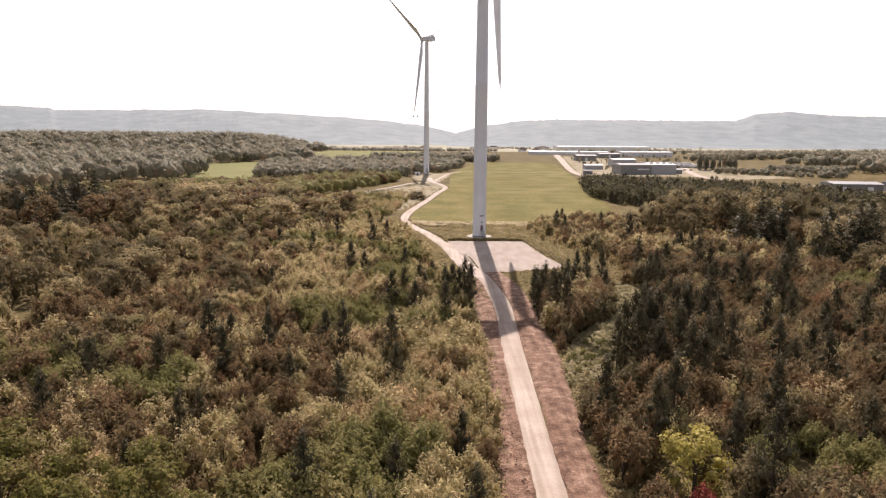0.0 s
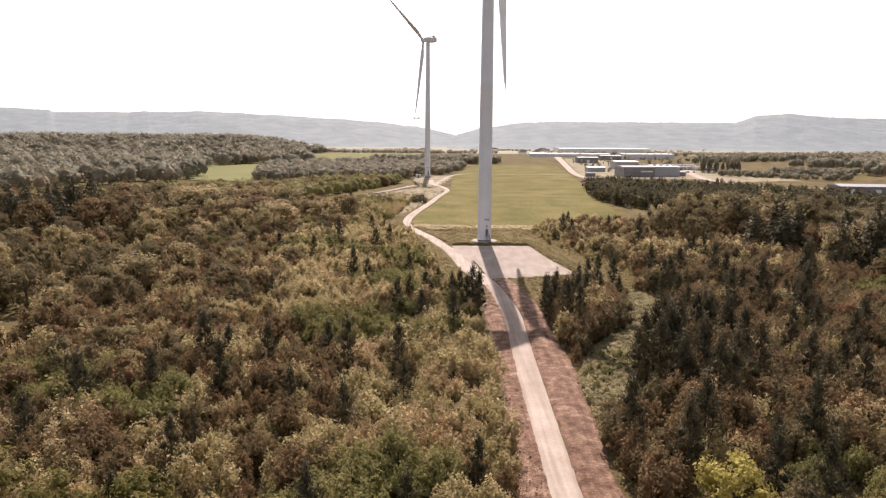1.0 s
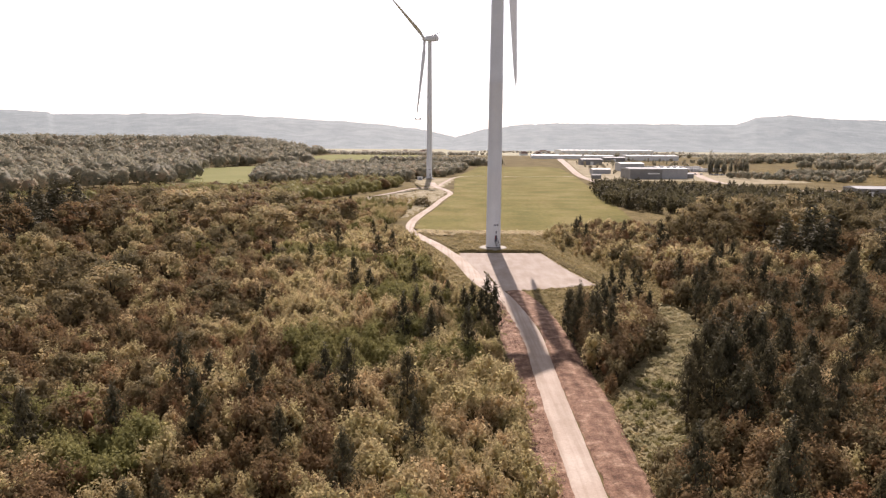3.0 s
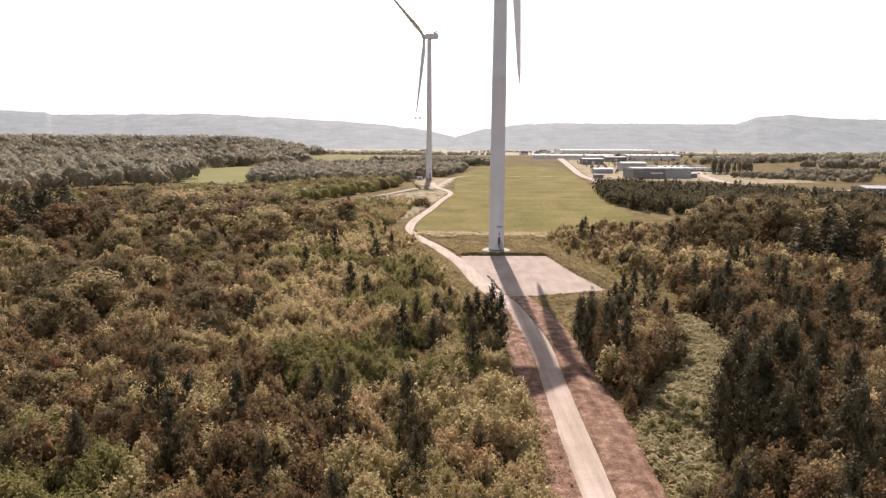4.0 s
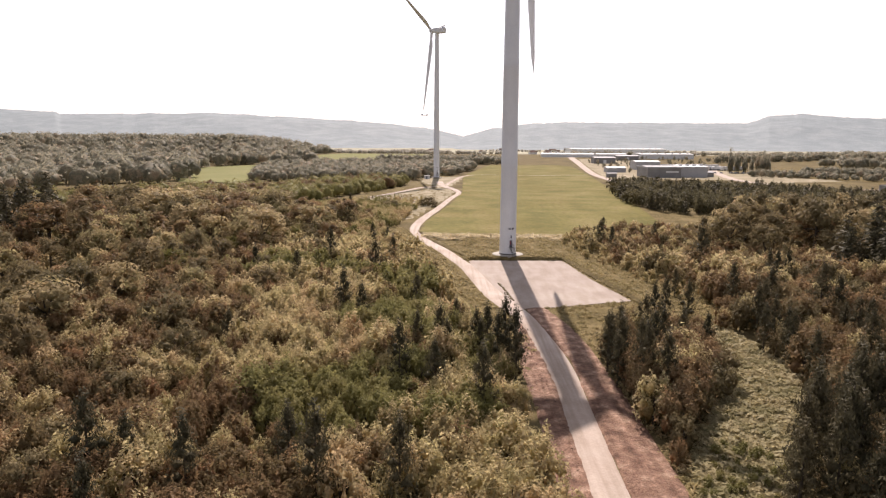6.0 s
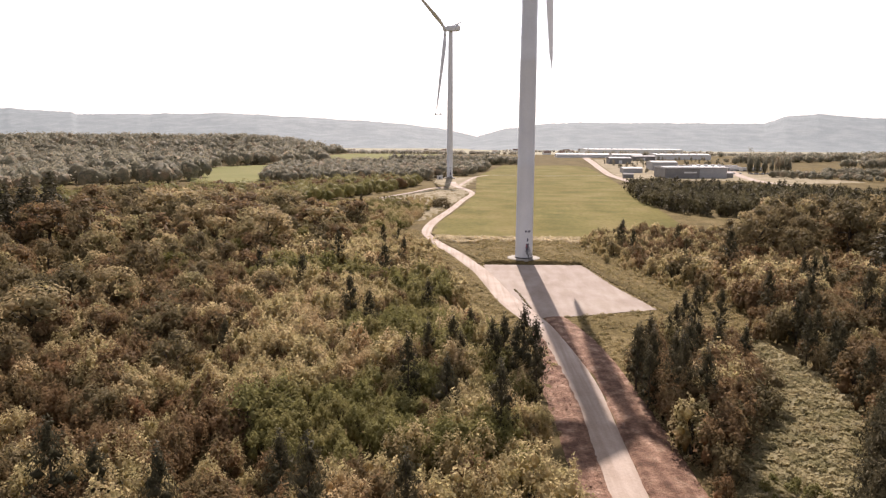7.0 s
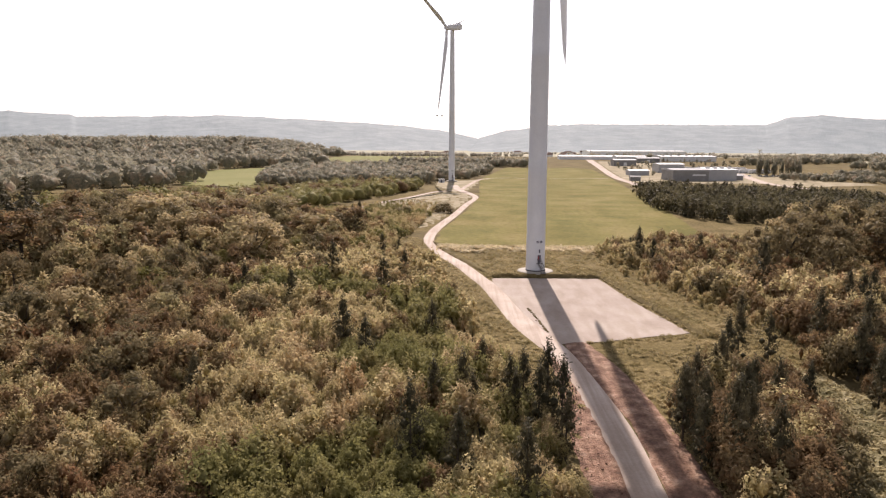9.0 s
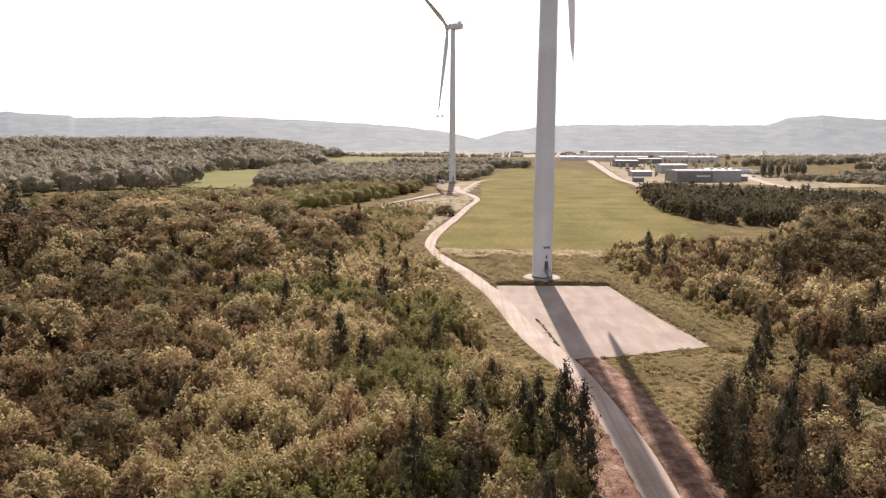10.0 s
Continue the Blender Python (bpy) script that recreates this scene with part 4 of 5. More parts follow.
is_rust = ~is_pine & ~is_green & (rng.uniform(0, 1, len(spots)) < np.where(spots[:, 0] < 8, np.maximum(np.clip((-30 - spots[:, 0]) / 30, 0.12, 0.85), np.where(spots[:, 1] < 135, np.where(spots[:, 0] < -14, 0.62, 0.14), 0.06)), np.where(spots[:, 1] < 190, 0.85, 0.5)))
is_dusk = ~is_pine & ~is_green & (spots[:, 0] > 8) & (rng.uniform(0, 1, len(spots)) < np.where(spots[:, 1] < 130, 0.38, np.where(spots[:, 1] < 205, 0.24, 0.14)))
clump = inside([(20, 118), (24, 124), (30, 136), (36, 150), (34, 158), (24, 160), (20, 150)], spots[:, 0], spots[:, 1])
is_dusk &= ~clump
is_pine &= ~clump
is_rust &= ~is_dusk
plain = ~is_pine & ~is_green & ~is_rust & ~is_dusk
picked = np.zeros(len(spots), bool)
for mask, make, top in ((plain, shrub_tree, 160), (is_rust & (spots[:, 0] < 8), rust_tree, 50), (is_rust & (spots[:, 0] > 8), umber_tree, 50), (is_dusk, dusk_tree, 50), (is_green, green_tree, 40), (is_pine, pine_tree, 150)):
    idx = np.nonzero(mask)[0]
    idx = idx[np.argsort(np.abs(spots[idx, 0] - 12) + 0.6 * np.abs(spots[idx, 1] - 90))][:top]
    picked[idx] = True
    for i in idx:
        make(*spots[i], float(tall[i]) * (1.0 if mask is not is_pine else 0.95), 1.05)
rest = ~picked
near = rest & (spots[:, 1] < 168)
mid = rest & ~near & (spots[:, 1] < 205)
last = rest & ~near & ~mid
joined_woods("scrub_thicket", NEAR_SHRUB, spots[near & plain], tall[near & plain], LEAF_SCRUB, "dense brown-green scrub of young broadleaved trees", "scrub")
joined_woods("scrub_thicket", MID_SHRUB, spots[mid & plain], tall[mid & plain], LEAF_SCRUB, "dense olive-brown scrub further along the ridge", "scrub")
joined_woods("scrub_thicket", THIN_SHRUB, spots[last & plain], tall[last & plain], LEAF_SCRUB, "dense olive-brown scrub further along the ridge", "scrub")
for side, leaf, label in ((spots[:, 0] < 8, LEAF_RUST, "dense thicket of dull brown young trees"), (spots[:, 0] >= 8, LEAF_UMBER, "dense thicket of dark brown young trees")):
    for m, sh in ((near, NEAR_SHRUB), (mid, MID_SHRUB), (last, THIN_SHRUB)):
        pick = m & is_rust & side
        if pick.any():
            joined_woods("brown_thicket", sh, spots[pick], tall[pick], leaf, label, "scrub")
behind = scatter([(-70, -60), (5, -60), (5.5, 42), (-44, 42), (-66, 75), (-110, 60)], 4.6)
behind = np.vstack([behind, scatter([(20, -60), (90, -60), (120, 120), (104, 145), (46, 42), (19.5, 42)], 4.6)])
joined_woods("scrub_thicket", LOW_SHRUB, behind, rng.uniform(0.8, 1.2, len(behind)), LEAF_SCRUB, "dense brown-green scrub along the road", "scrub")
for m, sh in ((near, NEAR_SHRUB), (mid, MID_SHRUB), (last, THIN_SHRUB)):
    if (m & is_green).any():
        joined_woods("green_scrub", sh, spots[m & is_green], tall[m & is_green], LEAF_GREEN, "fresh green patch in the scrub", "scrub")
    if (m & is_dusk).any():
        joined_woods("dark_thicket", sh, spots[m & is_dusk], tall[m & is_dusk], LEAF_SHADE, "dark olive thicket of young trees", "scrub")
    if (m & is_pine).any():
        joined_woods("pine_scrub", NEAR_PINE, spots[m & is_pine], tall[m & is_pine], LEAF_DARK, "scattered dark pines in the scrub", "scrub")

for x, y, s in ((-10.3, 137.5, 1.0), (4.9, 150.5, 1.05), (2.2, 152, 0.9), (-5.5, 133, 0.9), (-2.5, 160, 0.8), (22.6, 140, 1.0), (24.5, 143.5, 0.9), (32, 151, 0.85), (20.8, 150, 0.85), (23, 153, 0.9), (28, 161, 0.7), (21, 144, 0.95), (-8.5, 150, 0.85), (-4, 147, 0.8), (0.5, 128, 1.0), (-8, 106, 1.0), (6.0, 146, 1.0), (3.5, 147, 0.9), (0.5, 151, 0.85), (5.6, 140, 0.8), (24.5, 134, 1.0), (22.5, 136, 1.05), (26.5, 147, 0.95), (29, 151, 0.9), (27.6, 105.5, 1.0), (29.4, 109, 1.15), (32.2, 113, 1.2), (34.8, 117.5, 1.15), (37, 121, 1.0), (30.8, 105.5, 1.15), (33.2, 108.5, 1.25), (34.6, 112, 1.1), (36.6, 115, 1.2), (45, 124, 1.1), (45.6, 118, 1.1), (38.3, 97, 1.2), (36, 92, 1.1), (47, 156.5, 0.8), (48.5, 150.5, 0.85), (57, 145, 1.0), (71, 208.5, 0.85), (74.6, 207, 0.9), (69, 200.5, 0.95), (45.5, 197, 0.6), (40, 172.5, 0.85), (37, 176, 0.85), (33.5, 171, 0.85), (30, 164, 0.8), (19.6, 140, 0.8), (19.8, 147, 0.9), (36.5, 153, 0.75)):
    pine_tree(x, y, s)
# dark-leaved trees added along the clump's front to stand for its shade
for x, y, s in ((23.5, 126.5, 0.95), (26, 129, 1.0), (29, 132.5, 1.0), (32, 136.5, 1.05), (34.5, 141, 1.05), (36, 146, 1.0), (22, 130, 0.9)):
    dusk_tree(x, y, s, 1.15)
for x, y, s in ((127, 262, 1.6), (131, 256, 1.5), (122, 268, 1.5), (120, 199, 1.85), (126, 204, 1.8), (115, 206, 1.6), (130, 193, 1.7), (112, 199, 1.5), (107, 193, 1.35), (112, 285, 1.2), (-145, 290, 2.0), (-149, 284, 1.9), (-141, 283, 1.6), (-154, 291, 1.85), (-152, 277, 1.7), (-160, 286, 1.6), (-138, 276, 1.4), (-165, 278, 1.6), (-147, 270, 1.45), (-158, 268, 1.5), (-135, 262, 1.5), (-142, 255, 1.5), (-150, 262, 1.6), (-158, 258, 1.5), (-166, 270, 1.7), (-172, 262, 1.6), (-128, 252, 1.3), (-138, 246, 1.4), (-148, 245, 1.45), (-160, 248, 1.5), (-170, 252, 1.5), (99, 215, 1.78), (103, 220, 1.7), (95, 220, 1.5), (104, 212, 1.65), (98, 207, 1.5), (92, 213, 1.3)):
    tall_pine(x, y, s, 1.35)
for x, y, s in ((34, 108, 1.15), (36.5, 103.5, 1.2), (38.5, 110, 1.05), (33, 101, 1.0), (43, 106, 0.9), (-46.8, 348, 0.9), (-49, 345, 0.75), (1.0, 149, 0.75)):
    pine_tree(x, y, s)
for x, y, s in ((-40, 58, 0.72), (-33, 56, 0.66), (-27, 58, 0.70), (-21, 55, 0.62), (-36, 64, 0.66), (-44, 66, 0.7), (-29, 65, 0.6), (-19.4, 202, 0.5), (-62, 262, 0.6), (-58, 250, 0.5), (-55, 240, 0.45), (-64, 236, 0.55)):
    fresh_tree(x, y, s)
for x, y, s in ((-13, 384, 0.9), (-15.5, 388, 0.8), (-11, 381, 0.6), (-30, 372, 0.9), (-33, 369, 0.8), (-17, 383, 0.7)):
    dusk_tree(x, y, s, 1.5)
for x, y, s in ((28.2, 134.5, 1.15), (31.5, 141, 1.25), (25, 132.5, 1.1), (30, 145, 1.25), (26, 139, 1.25)):
    umber_tree(x, y, s, 1.35)
edge = scatter([(-68, 78), (-60, 60), (-46, 62), (-40, 100), (-36, 160), (-38, 230), (-44, 310), (-64, 318)], 9.5, 0.75)
for k, (x, y) in enumerate(edge):
    (shade_tree, rusty_tree, shade_tree, wood_tree)[k % 4](x, y, float(rng.uniform(0.42, 0.72)), 1.05)
for k, (x, y, s) in enumerate(((98, 273, 1.3), (94, 280, 1.15), (88, 263, 1.1), (79, 253, 1.1), (84, 269, 0.9), (103, 250, 1.32), (110, 262, 1.2), (120, 272, 1.25), (128, 268, 1.25), (133, 259, 1.35), (112, 240, 1.2), (122, 246, 1.25), (76, 263, 0.75), (105, 284, 1.1), (114, 290, 1.15), (126, 288, 1.2), (108, 197, 1.0), (84, 240, 0.8), (90, 248, 0.95))):
    (shade_tree, wood_tree, shade_tree)[k % 3](x, y, s * 1.08, 1.02)
for k, (x, y, s) in enumerate(((-93, 268, 1.42), (-101, 274, 1.38), (-108, 247, 1.14), (-62, 255, 1.1), (-58, 245, 1.08), (-70, 262, 1.15), (-80, 258, 1.15), (-48, 274, 0.95), (-55, 290, 1.0), (-66, 300, 1.1), (-71, 160, 0.86), (-84, 240, 1.05), (-116, 262, 1.25), (-122, 250, 1.2), (-77, 283, 1.2), (-90, 294, 1.25), (-110, 292, 1.3), (-45, 310, 0.85))):
    (wood_tree, wood_tree, rusty_tree)[k % 3 if x > -105 else 2](x, y, s, 1.4)
for x, y, s in ((-71, 308, 0.8), (-63, 301, 0.75), (-55.5, 303, 0.8), (-48, 304, 0.72), (-42, 306, 0.6)):
    shade_tree(x, y, s, 1.15)
for x, y, s in ((-46, 266, 0.5), (-40, 272, 0.45), (-36, 276, 0.4), (-70, 212, 0.6), (-66, 207, 0.5), (-33, 292, 0.4), (-52, 262, 0.5)):
    fresh_tree(x, y, s, 1.3)
yellow_tree(26.8, 68.5, 0.64, 1.1)
red_tree(25.6, 62.6, 0.8)

tufts = [tuft(26, 0.55) for _ in range(5)]
tp = scatter(STRIP, 0.75)
strip_tufts = [tuft(48, 0.44) for _ in range(6)]
joined_woods("matted_grass", strip_tufts, tp, rng.uniform(0.7, 1.5, len(tp)), LEAF_PALE, "pale matted grass and brambles in a gap of the scrub", "grass")

bramble = scatter([(20.2, 94), (23.5, 94), (29, 109), (33, 118), (27, 124), (24, 120), (20.8, 110)], 1.5, 0.8)
joined_woods("bramble_patch", MID_SHRUB, bramble, rng.uniform(0.1, 0.3, len(bramble)), LEAF_GREEN, "low green brambles spreading over matted grass", "brambles")

gp = scatter(GRASS, 1.02, 0.95, avoid=[PAD, [(10.5, 130), (15.6, 130), (15.2, 160), (13.6, 176), (11.5, 187), (7.2, 206), (3.8, 228), (-3.4, 256), (-11.6, 284), (-14.5, 302), (-19.5, 302), (-16.4, 283), (-8.6, 256), (-1.6, 227), (1.6, 206), (5.3, 188), (8, 178), (10, 160)], [(14.5, 130), (20.3, 130), (20.2, 152), (19.6, 161), (18.5, 172), (16.5, 184), (11, 186), (13.4, 172), (15.3, 150)], [(8, 238), (18.4, 238), (18.4, 248.5), (8, 248.5)]])
gp = gp[[noise.noise((x * 0.16, y * 0.16, 14.0)) + 0.6 * noise.noise((x * 0.5, y * 0.5, 4.0)) > -0.22 for x, y in gp]]
joined_woods("grass_tufts", strip_tufts, gp, rng.uniform(0.35, 0.85, len(gp)), LEAF_STRAW, "yellowed grass tufts round the gravel pad", "grass", True)
fringe = scatter([(44, 292), (33, 286), (32, 262), (36, 234), (45, 207), (48, 188), (42, 171), (34, 171), (38, 176), (52, 186), (56, 206), (46, 234), (42, 262), (48, 290)], 2.1, 0.7)
joined_woods("low_bushes", MID_SHRUB, fringe, 0.12 + 0.4 * rng.uniform(0, 1, len(fringe)) ** 1.6, LEAF_SCRUB, "low brown-green bushes along the edge of the grass", "scrub")
sp = scatter([(-13, 279), (0, 273), (34, 274), (38, 286), (0, 286.5), (-13, 289)], 0.55)
sp = sp[[noise.noise((x * 0.25, y * 0.4, 21.0)) + 0.5 * noise.noise((x * 0.9, y * 0.9, 3.0)) > 0.32 - 0.05 * (y - 275) for x, y in sp]]
joined_woods("straw_swath", tufts, sp, rng.uniform(0.8, 1.5, len(sp)), LEAF_HAY, "row of pale dry straw along the meadow edge", "straw", True)
ep = np.vstack([scatter([(3.8, 60), (6.8, 60), (7.2, 100), (6.0, 150), (4.2, 172), (2.5, 160)], 1.0), scatter([(18.2, 60), (20.2, 60), (22.5, 120), (23.5, 150), (20, 150), (20.5, 120)], 1.0)])
joined_woods("weeds", tufts, ep, rng.uniform(0.4, 1.1, len(ep)), LEAF_SCRUB, "brown weeds along the edge of the scrub", "weeds")

vw = np.vstack([scatter([(5.6, 60), (8.2, 60), (8.8, 96), (8.4, 124), (8.2, 150), (8.2, 172), (7.2, 165), (6.6, 130), (6.2, 100)], 1.2, 0.5), scatter([(16.2, 60), (18.0, 60), (19.6, 100), (20.8, 124), (20.4, 150), (18.9, 172), (16.6, 184), (16.0, 180), (17.2, 165), (18.4, 150), (18.4, 120), (17.4, 90)], 1.2, 0.5)])
ob = joined_woods("weeds", tufts, vw, 0.12 + 0.3 * rng.uniform(0, 1, len(vw)) ** 2, LEAF_STRAW, "sparse dry weeds on the bare earth beside the road", "weeds")
ob.location.z = 0.14


def lump():
    bm = bmesh.new()
    bmesh.ops.create_icosphere(bm, subdivisions=1, radius=1.0)
    for v in bm.verts:
        v.co *= rng.uniform(0.6, 1.15)
        v.co.z *= 0.6
    out = (np.array([v.co[:] for v in bm.verts]), np.array([[v.index for v in f.verts] for f in bm.faces]))
    bm.free()
    return (np.zeros((0, 3)), np.zeros((0, 3), int)), out


lumps = [lump() for _ in range(4)]
VERGES = [[(6.5, 60), (9.7, 60), (10, 96), (10.4, 124), (10.8, 150), (10.0, 170), (8.2, 165), (7.2, 130), (6.8, 100)], [(13.8, 60), (17.6, 60), (19.2, 100), (20.2, 124), (20, 150), (18.6, 172), (16, 184), (13.2, 182), (13.8, 172), (15.3, 150), (14.8, 120), (14.2, 90)]]
vp = np.vstack([scatter(q, 0.55, 0.42) for q in VERGES])
ob = joined_woods("earth_clods", lumps, vp, 0.04 + 0.13 * rng.uniform(0, 1, len(vp)) ** 2.5, EARTH, "reddish earth clods and stones beside the road", "clods")
ob.location.z = 0.22

sod = np.column_stack([rng.uniform(-0.5, 29.5, 420), 238.75 + np.abs(rng.normal(0, 0.3, 420))])
sod = np.vstack([sod, [(np.interp(q, [189, 197, 208, 220, 232, 241], [36.4, 34.9, 33.0, 31.1, 29.6, 28.0]) - abs(rng.normal(0, 0.25)), q) for q in rng.uniform(190, 240, 420)]])
ob = joined_woods("soil_clods", lumps, sod, 0.08 + 0.3 * rng.uniform(0, 1, len(sod)) ** 2.5, SOIL, "dark crumbling soil along the edges of the pad", "clods")
ob.location.z = 0.12
f = rng.uniform(0, 1, 90)
ridge = np.column_stack([np.interp(f, [0, 0.5, 1], [7.8, 8.9, 9.8]) + rng.normal(0, 0.12, 90), np.interp(f, [0, 0.5, 1], [209, 199.3, 190.8])])
ob = joined_woods("gravel_ridge", lumps, ridge, 0.1 + 0.2 * rng.uniform(0, 1, 90), SOIL, "low ridge of dark gravel between road and pad", "ridge")
ob.location.z = 0.15
bt = np.array([(np.interp(q, [189, 197, 208, 220, 232, 241], [36.6, 35.2, 33.3, 31.4, 29.9, 28.2]) + rng.uniform(0.4, 3.2), q) for q in rng.uniform(189, 240, 500)])
ob = joined_woods("grass_tufts", tufts, bt, rng.uniform(0.3, 0.7, len(bt)), LEAF_STRAW, "rough grass tufts on the low berm", "grass")
ob.location.z = 0.6
slope = scatter([(-28, 300), (-36, 335), (-70, 372), (-78, 396), (-62, 402), (-44, 436), (-32, 448), (-20, 428), (-17, 395), (-21, 345), (-23, 310)], 2.6, 0.85)
greener = np.array([noise.noise((x * 0.06, y * 0.06, 5.0)) for x, y in slope]) > 0.0
for m, leaf, label in ((greener, LEAF_GREEN, "low green bushes on the dry slope"), (~greener, LEAF_SCRUB, "low brown-green bushes on the dry slope")):
    joined_woods("slope_bushes", THIN_SHRUB, slope[m], rng.uniform(0.35, 0.75, m.sum()) * np.clip((470 - slope[m][:, 1]) / 110, 0.35, 1), leaf, label, "scrub")

# left forest, tall
FOREST_L = [(-66, 75), (-66, 200), (-62, 318), (-90, 330), (-160, 335), (-250, 345), (-225, 270), (-120, 130)]
fp = scatter(FOREST_L, 10.8, avoid=[[(-134, 294), (-168, 296), (-178, 262), (-170, 240), (-128, 238), (-122, 256)]])
fs = np.where(fp[:, 1] < 235, rng.uniform(0.58, 0.92, len(fp)), rng.uniform(0.8, 1.25, len(fp)))
order = np.argsort(-fp[:, 0])
sel = order[:170]
for k, i in enumerate(sel):
    ((wood_tree, wood_tree, rusty_tree, wood_tree, shade_tree) if fp[i][1] > 225 and fp[i][0] > -92 else (shade_tree, rusty_tree, shade_tree, wood_tree, shade_tree))[k % 5](*fp[i], float(fs[i]))
others = np.setdiff1d(np.arange(len(fp)), sel)
joined_woods("forest", MID_DOME, fp[others], fs[others], LEAF_RUST, "tall mixed forest with olive-brown crowns")
under = scatter(FOREST_L, 7.0, 0.8)
under = under[np.argsort(-under[:, 0])[:420]]
joined_woods("undergrowth", LOW_SHRUB, under, rng.uniform(0.6, 1.1, len(under)), LEAF_BROAD, "brown undergrowth between the forest trees", "undergrowth")
FOREST_R = [(98, 125), (106, 180), (101, 230), (99, 265), (107, 298), (140, 322), (180, 330), (260, 330), (190, 225)]
fp = scatter(FOREST_R, 7.6, avoid=[[(104, 210), (134, 210), (134, 186), (120, 172), (100, 180)], [(90, 224), (107, 224), (107, 205), (90, 205)]])
fs = rng.uniform(0.6, 1.0, len(fp))
sel = np.argsort(fp[:, 0])[:70]
for k, i in enumerate(sel):
    (shade_tree, rusty_tree, wood_tree, rusty_tree)[k % 4](*fp[i], float(fs[i]))
others = np.setdiff1d(np.arange(len(fp)), sel)
joined_woods("forest", MID_DOME, fp[others], fs[others], LEAF_SHADE, "mixed woodland with olive-brown crowns")

CLUMP = [(97, 496), (88, 430), (85.5, 376), (100, 354), (132, 346), (185, 340), (250, 345), (225, 420), (188, 468), (140, 492), (112, 512)]
cp = scatter(CLUMP, 5.0)
mask = rng.uniform(0, 1, len(cp)) < 0.42
joined_woods("dark_wood", MID_PINE, cp[mask], rng.uniform(0.68, 0.9, mask.sum()), LEAF_DARK, "dense dark pine plantation beside the meadow")
joined_woods("dark_wood", THIN_SHRUB, cp[~mask], rng.uniform(1.2, 1.6, (~mask).sum()), LEAF_PLANT, "broadleaved trees along the dark plantation")

# woods beyond, by bands
BANDS = [
    ([(-74, 412), (-50, 462), (-36, 508), (-34, 545), (-60, 552), (-110, 478), (-190, 430), (-240, 360), (-110, 345), (-95, 372)], 4.7, (0.36, 0.66), LOW_DOME),
    ([(-24, 606), (-28, 570), (-70, 570), (-148, 538), (-184, 720), (-140, 815), (0, 800), (22, 780), (14, 700), (2, 640)], 7.6, (0.48, 0.74), FAR_DOME),
    ([(-196, 520), (-200, 575), (-224, 650), (-246, 710), (-235, 780), (-212, 812), (-180, 760), (-150, 800), (-170, 900), (-195, 970), (-225, 1130), (-205, 1340), (-420, 1400), (-780, 1300), (-560, 620), (-290, 555), (-262, 510), (-250, 420), (-205, 490)], 13.4, (0.8, 1.3), FAR_DOME),
    ([(-256, 415), (-262, 506), (-285, 548), (-560, 620), (-420, 330), (-262, 300)], 9.6, (0.75, 1.1), FAR_DOME),
    ([(28, 850), (60, 850), (70, 900), (40, 940), (-60, 940), (-100, 890)], 8.2, (0.55, 0.8), FAR_DOME),
    ([(-40, 1350), (-260, 1350), (-420, 1400), (-700, 1600), (-100, 1600), (60, 1400)], 21.0, (1.0, 1.4), FAR_DOME),
    ([(380, 640), (560, 900), (1000, 1050), (1100, 950), (600, 600)], 14.0, (0.9, 1.2), FAR_DOME),
    ([(620, 1350), (900, 1500), (1300, 1450), (1200, 1300), (700, 1250)], 18.7, (0.9, 1.3), FAR_DOME),
    ([(300, 900), (420, 960), (800, 1200), (760, 1260), (420, 1050)], 15.2, (0.8, 1.2), FAR_DOME),
    ([(250, 1700), (900, 1800), (1400, 2000), (1300, 2100), (300, 1900)], 23.3, (0.9, 1.4), FAR_DOME),
    ([(-400, 1700), (150, 1650), (120, 1760), (-500, 1800)], 23.3, (0.9, 1.4), FAR_DOME),
    ([(300, 662), (360, 640), (420, 700), (330, 720)], 10.5, (0.3, 0.55), FAR_DOME),
    ([(420, 760), (620, 900), (640, 950), (400, 820)], 12.8, (0.7, 1.0), FAR_DOME),
    ([(640, 1000), (1000, 1120), (1020, 1190), (620, 1070)], 16.3, (0.8, 1.1), FAR_DOME),
    ([(180, 1130), (420, 1200), (420, 1250), (160, 1170)], 14.0, (0.6, 0.9), FAR_DOME),
    ([(222, 690), (246, 720), (252, 790), (236, 780)], 9.3, (0.25, 0.45), FAR_DOME),
    ([(250, 640), (330, 580), (345, 600), (262, 672)], 9.3, (0.25, 0.5), FAR_DOME),
    ([(440, 1500), (900, 1560), (900, 1620), (440, 1560)], 21.0, (0.9, 1.2), FAR_DOME),
    ([(-900, 2000), (-200, 2050), (-260, 2150), (-900, 2120)], 25.7, (0.9, 1.4), FAR_DOME),
    ([(100, 2300), (800, 2250), (820, 2330), (100, 2380)], 25.7, (0.9, 1.4), FAR_DOME),
]
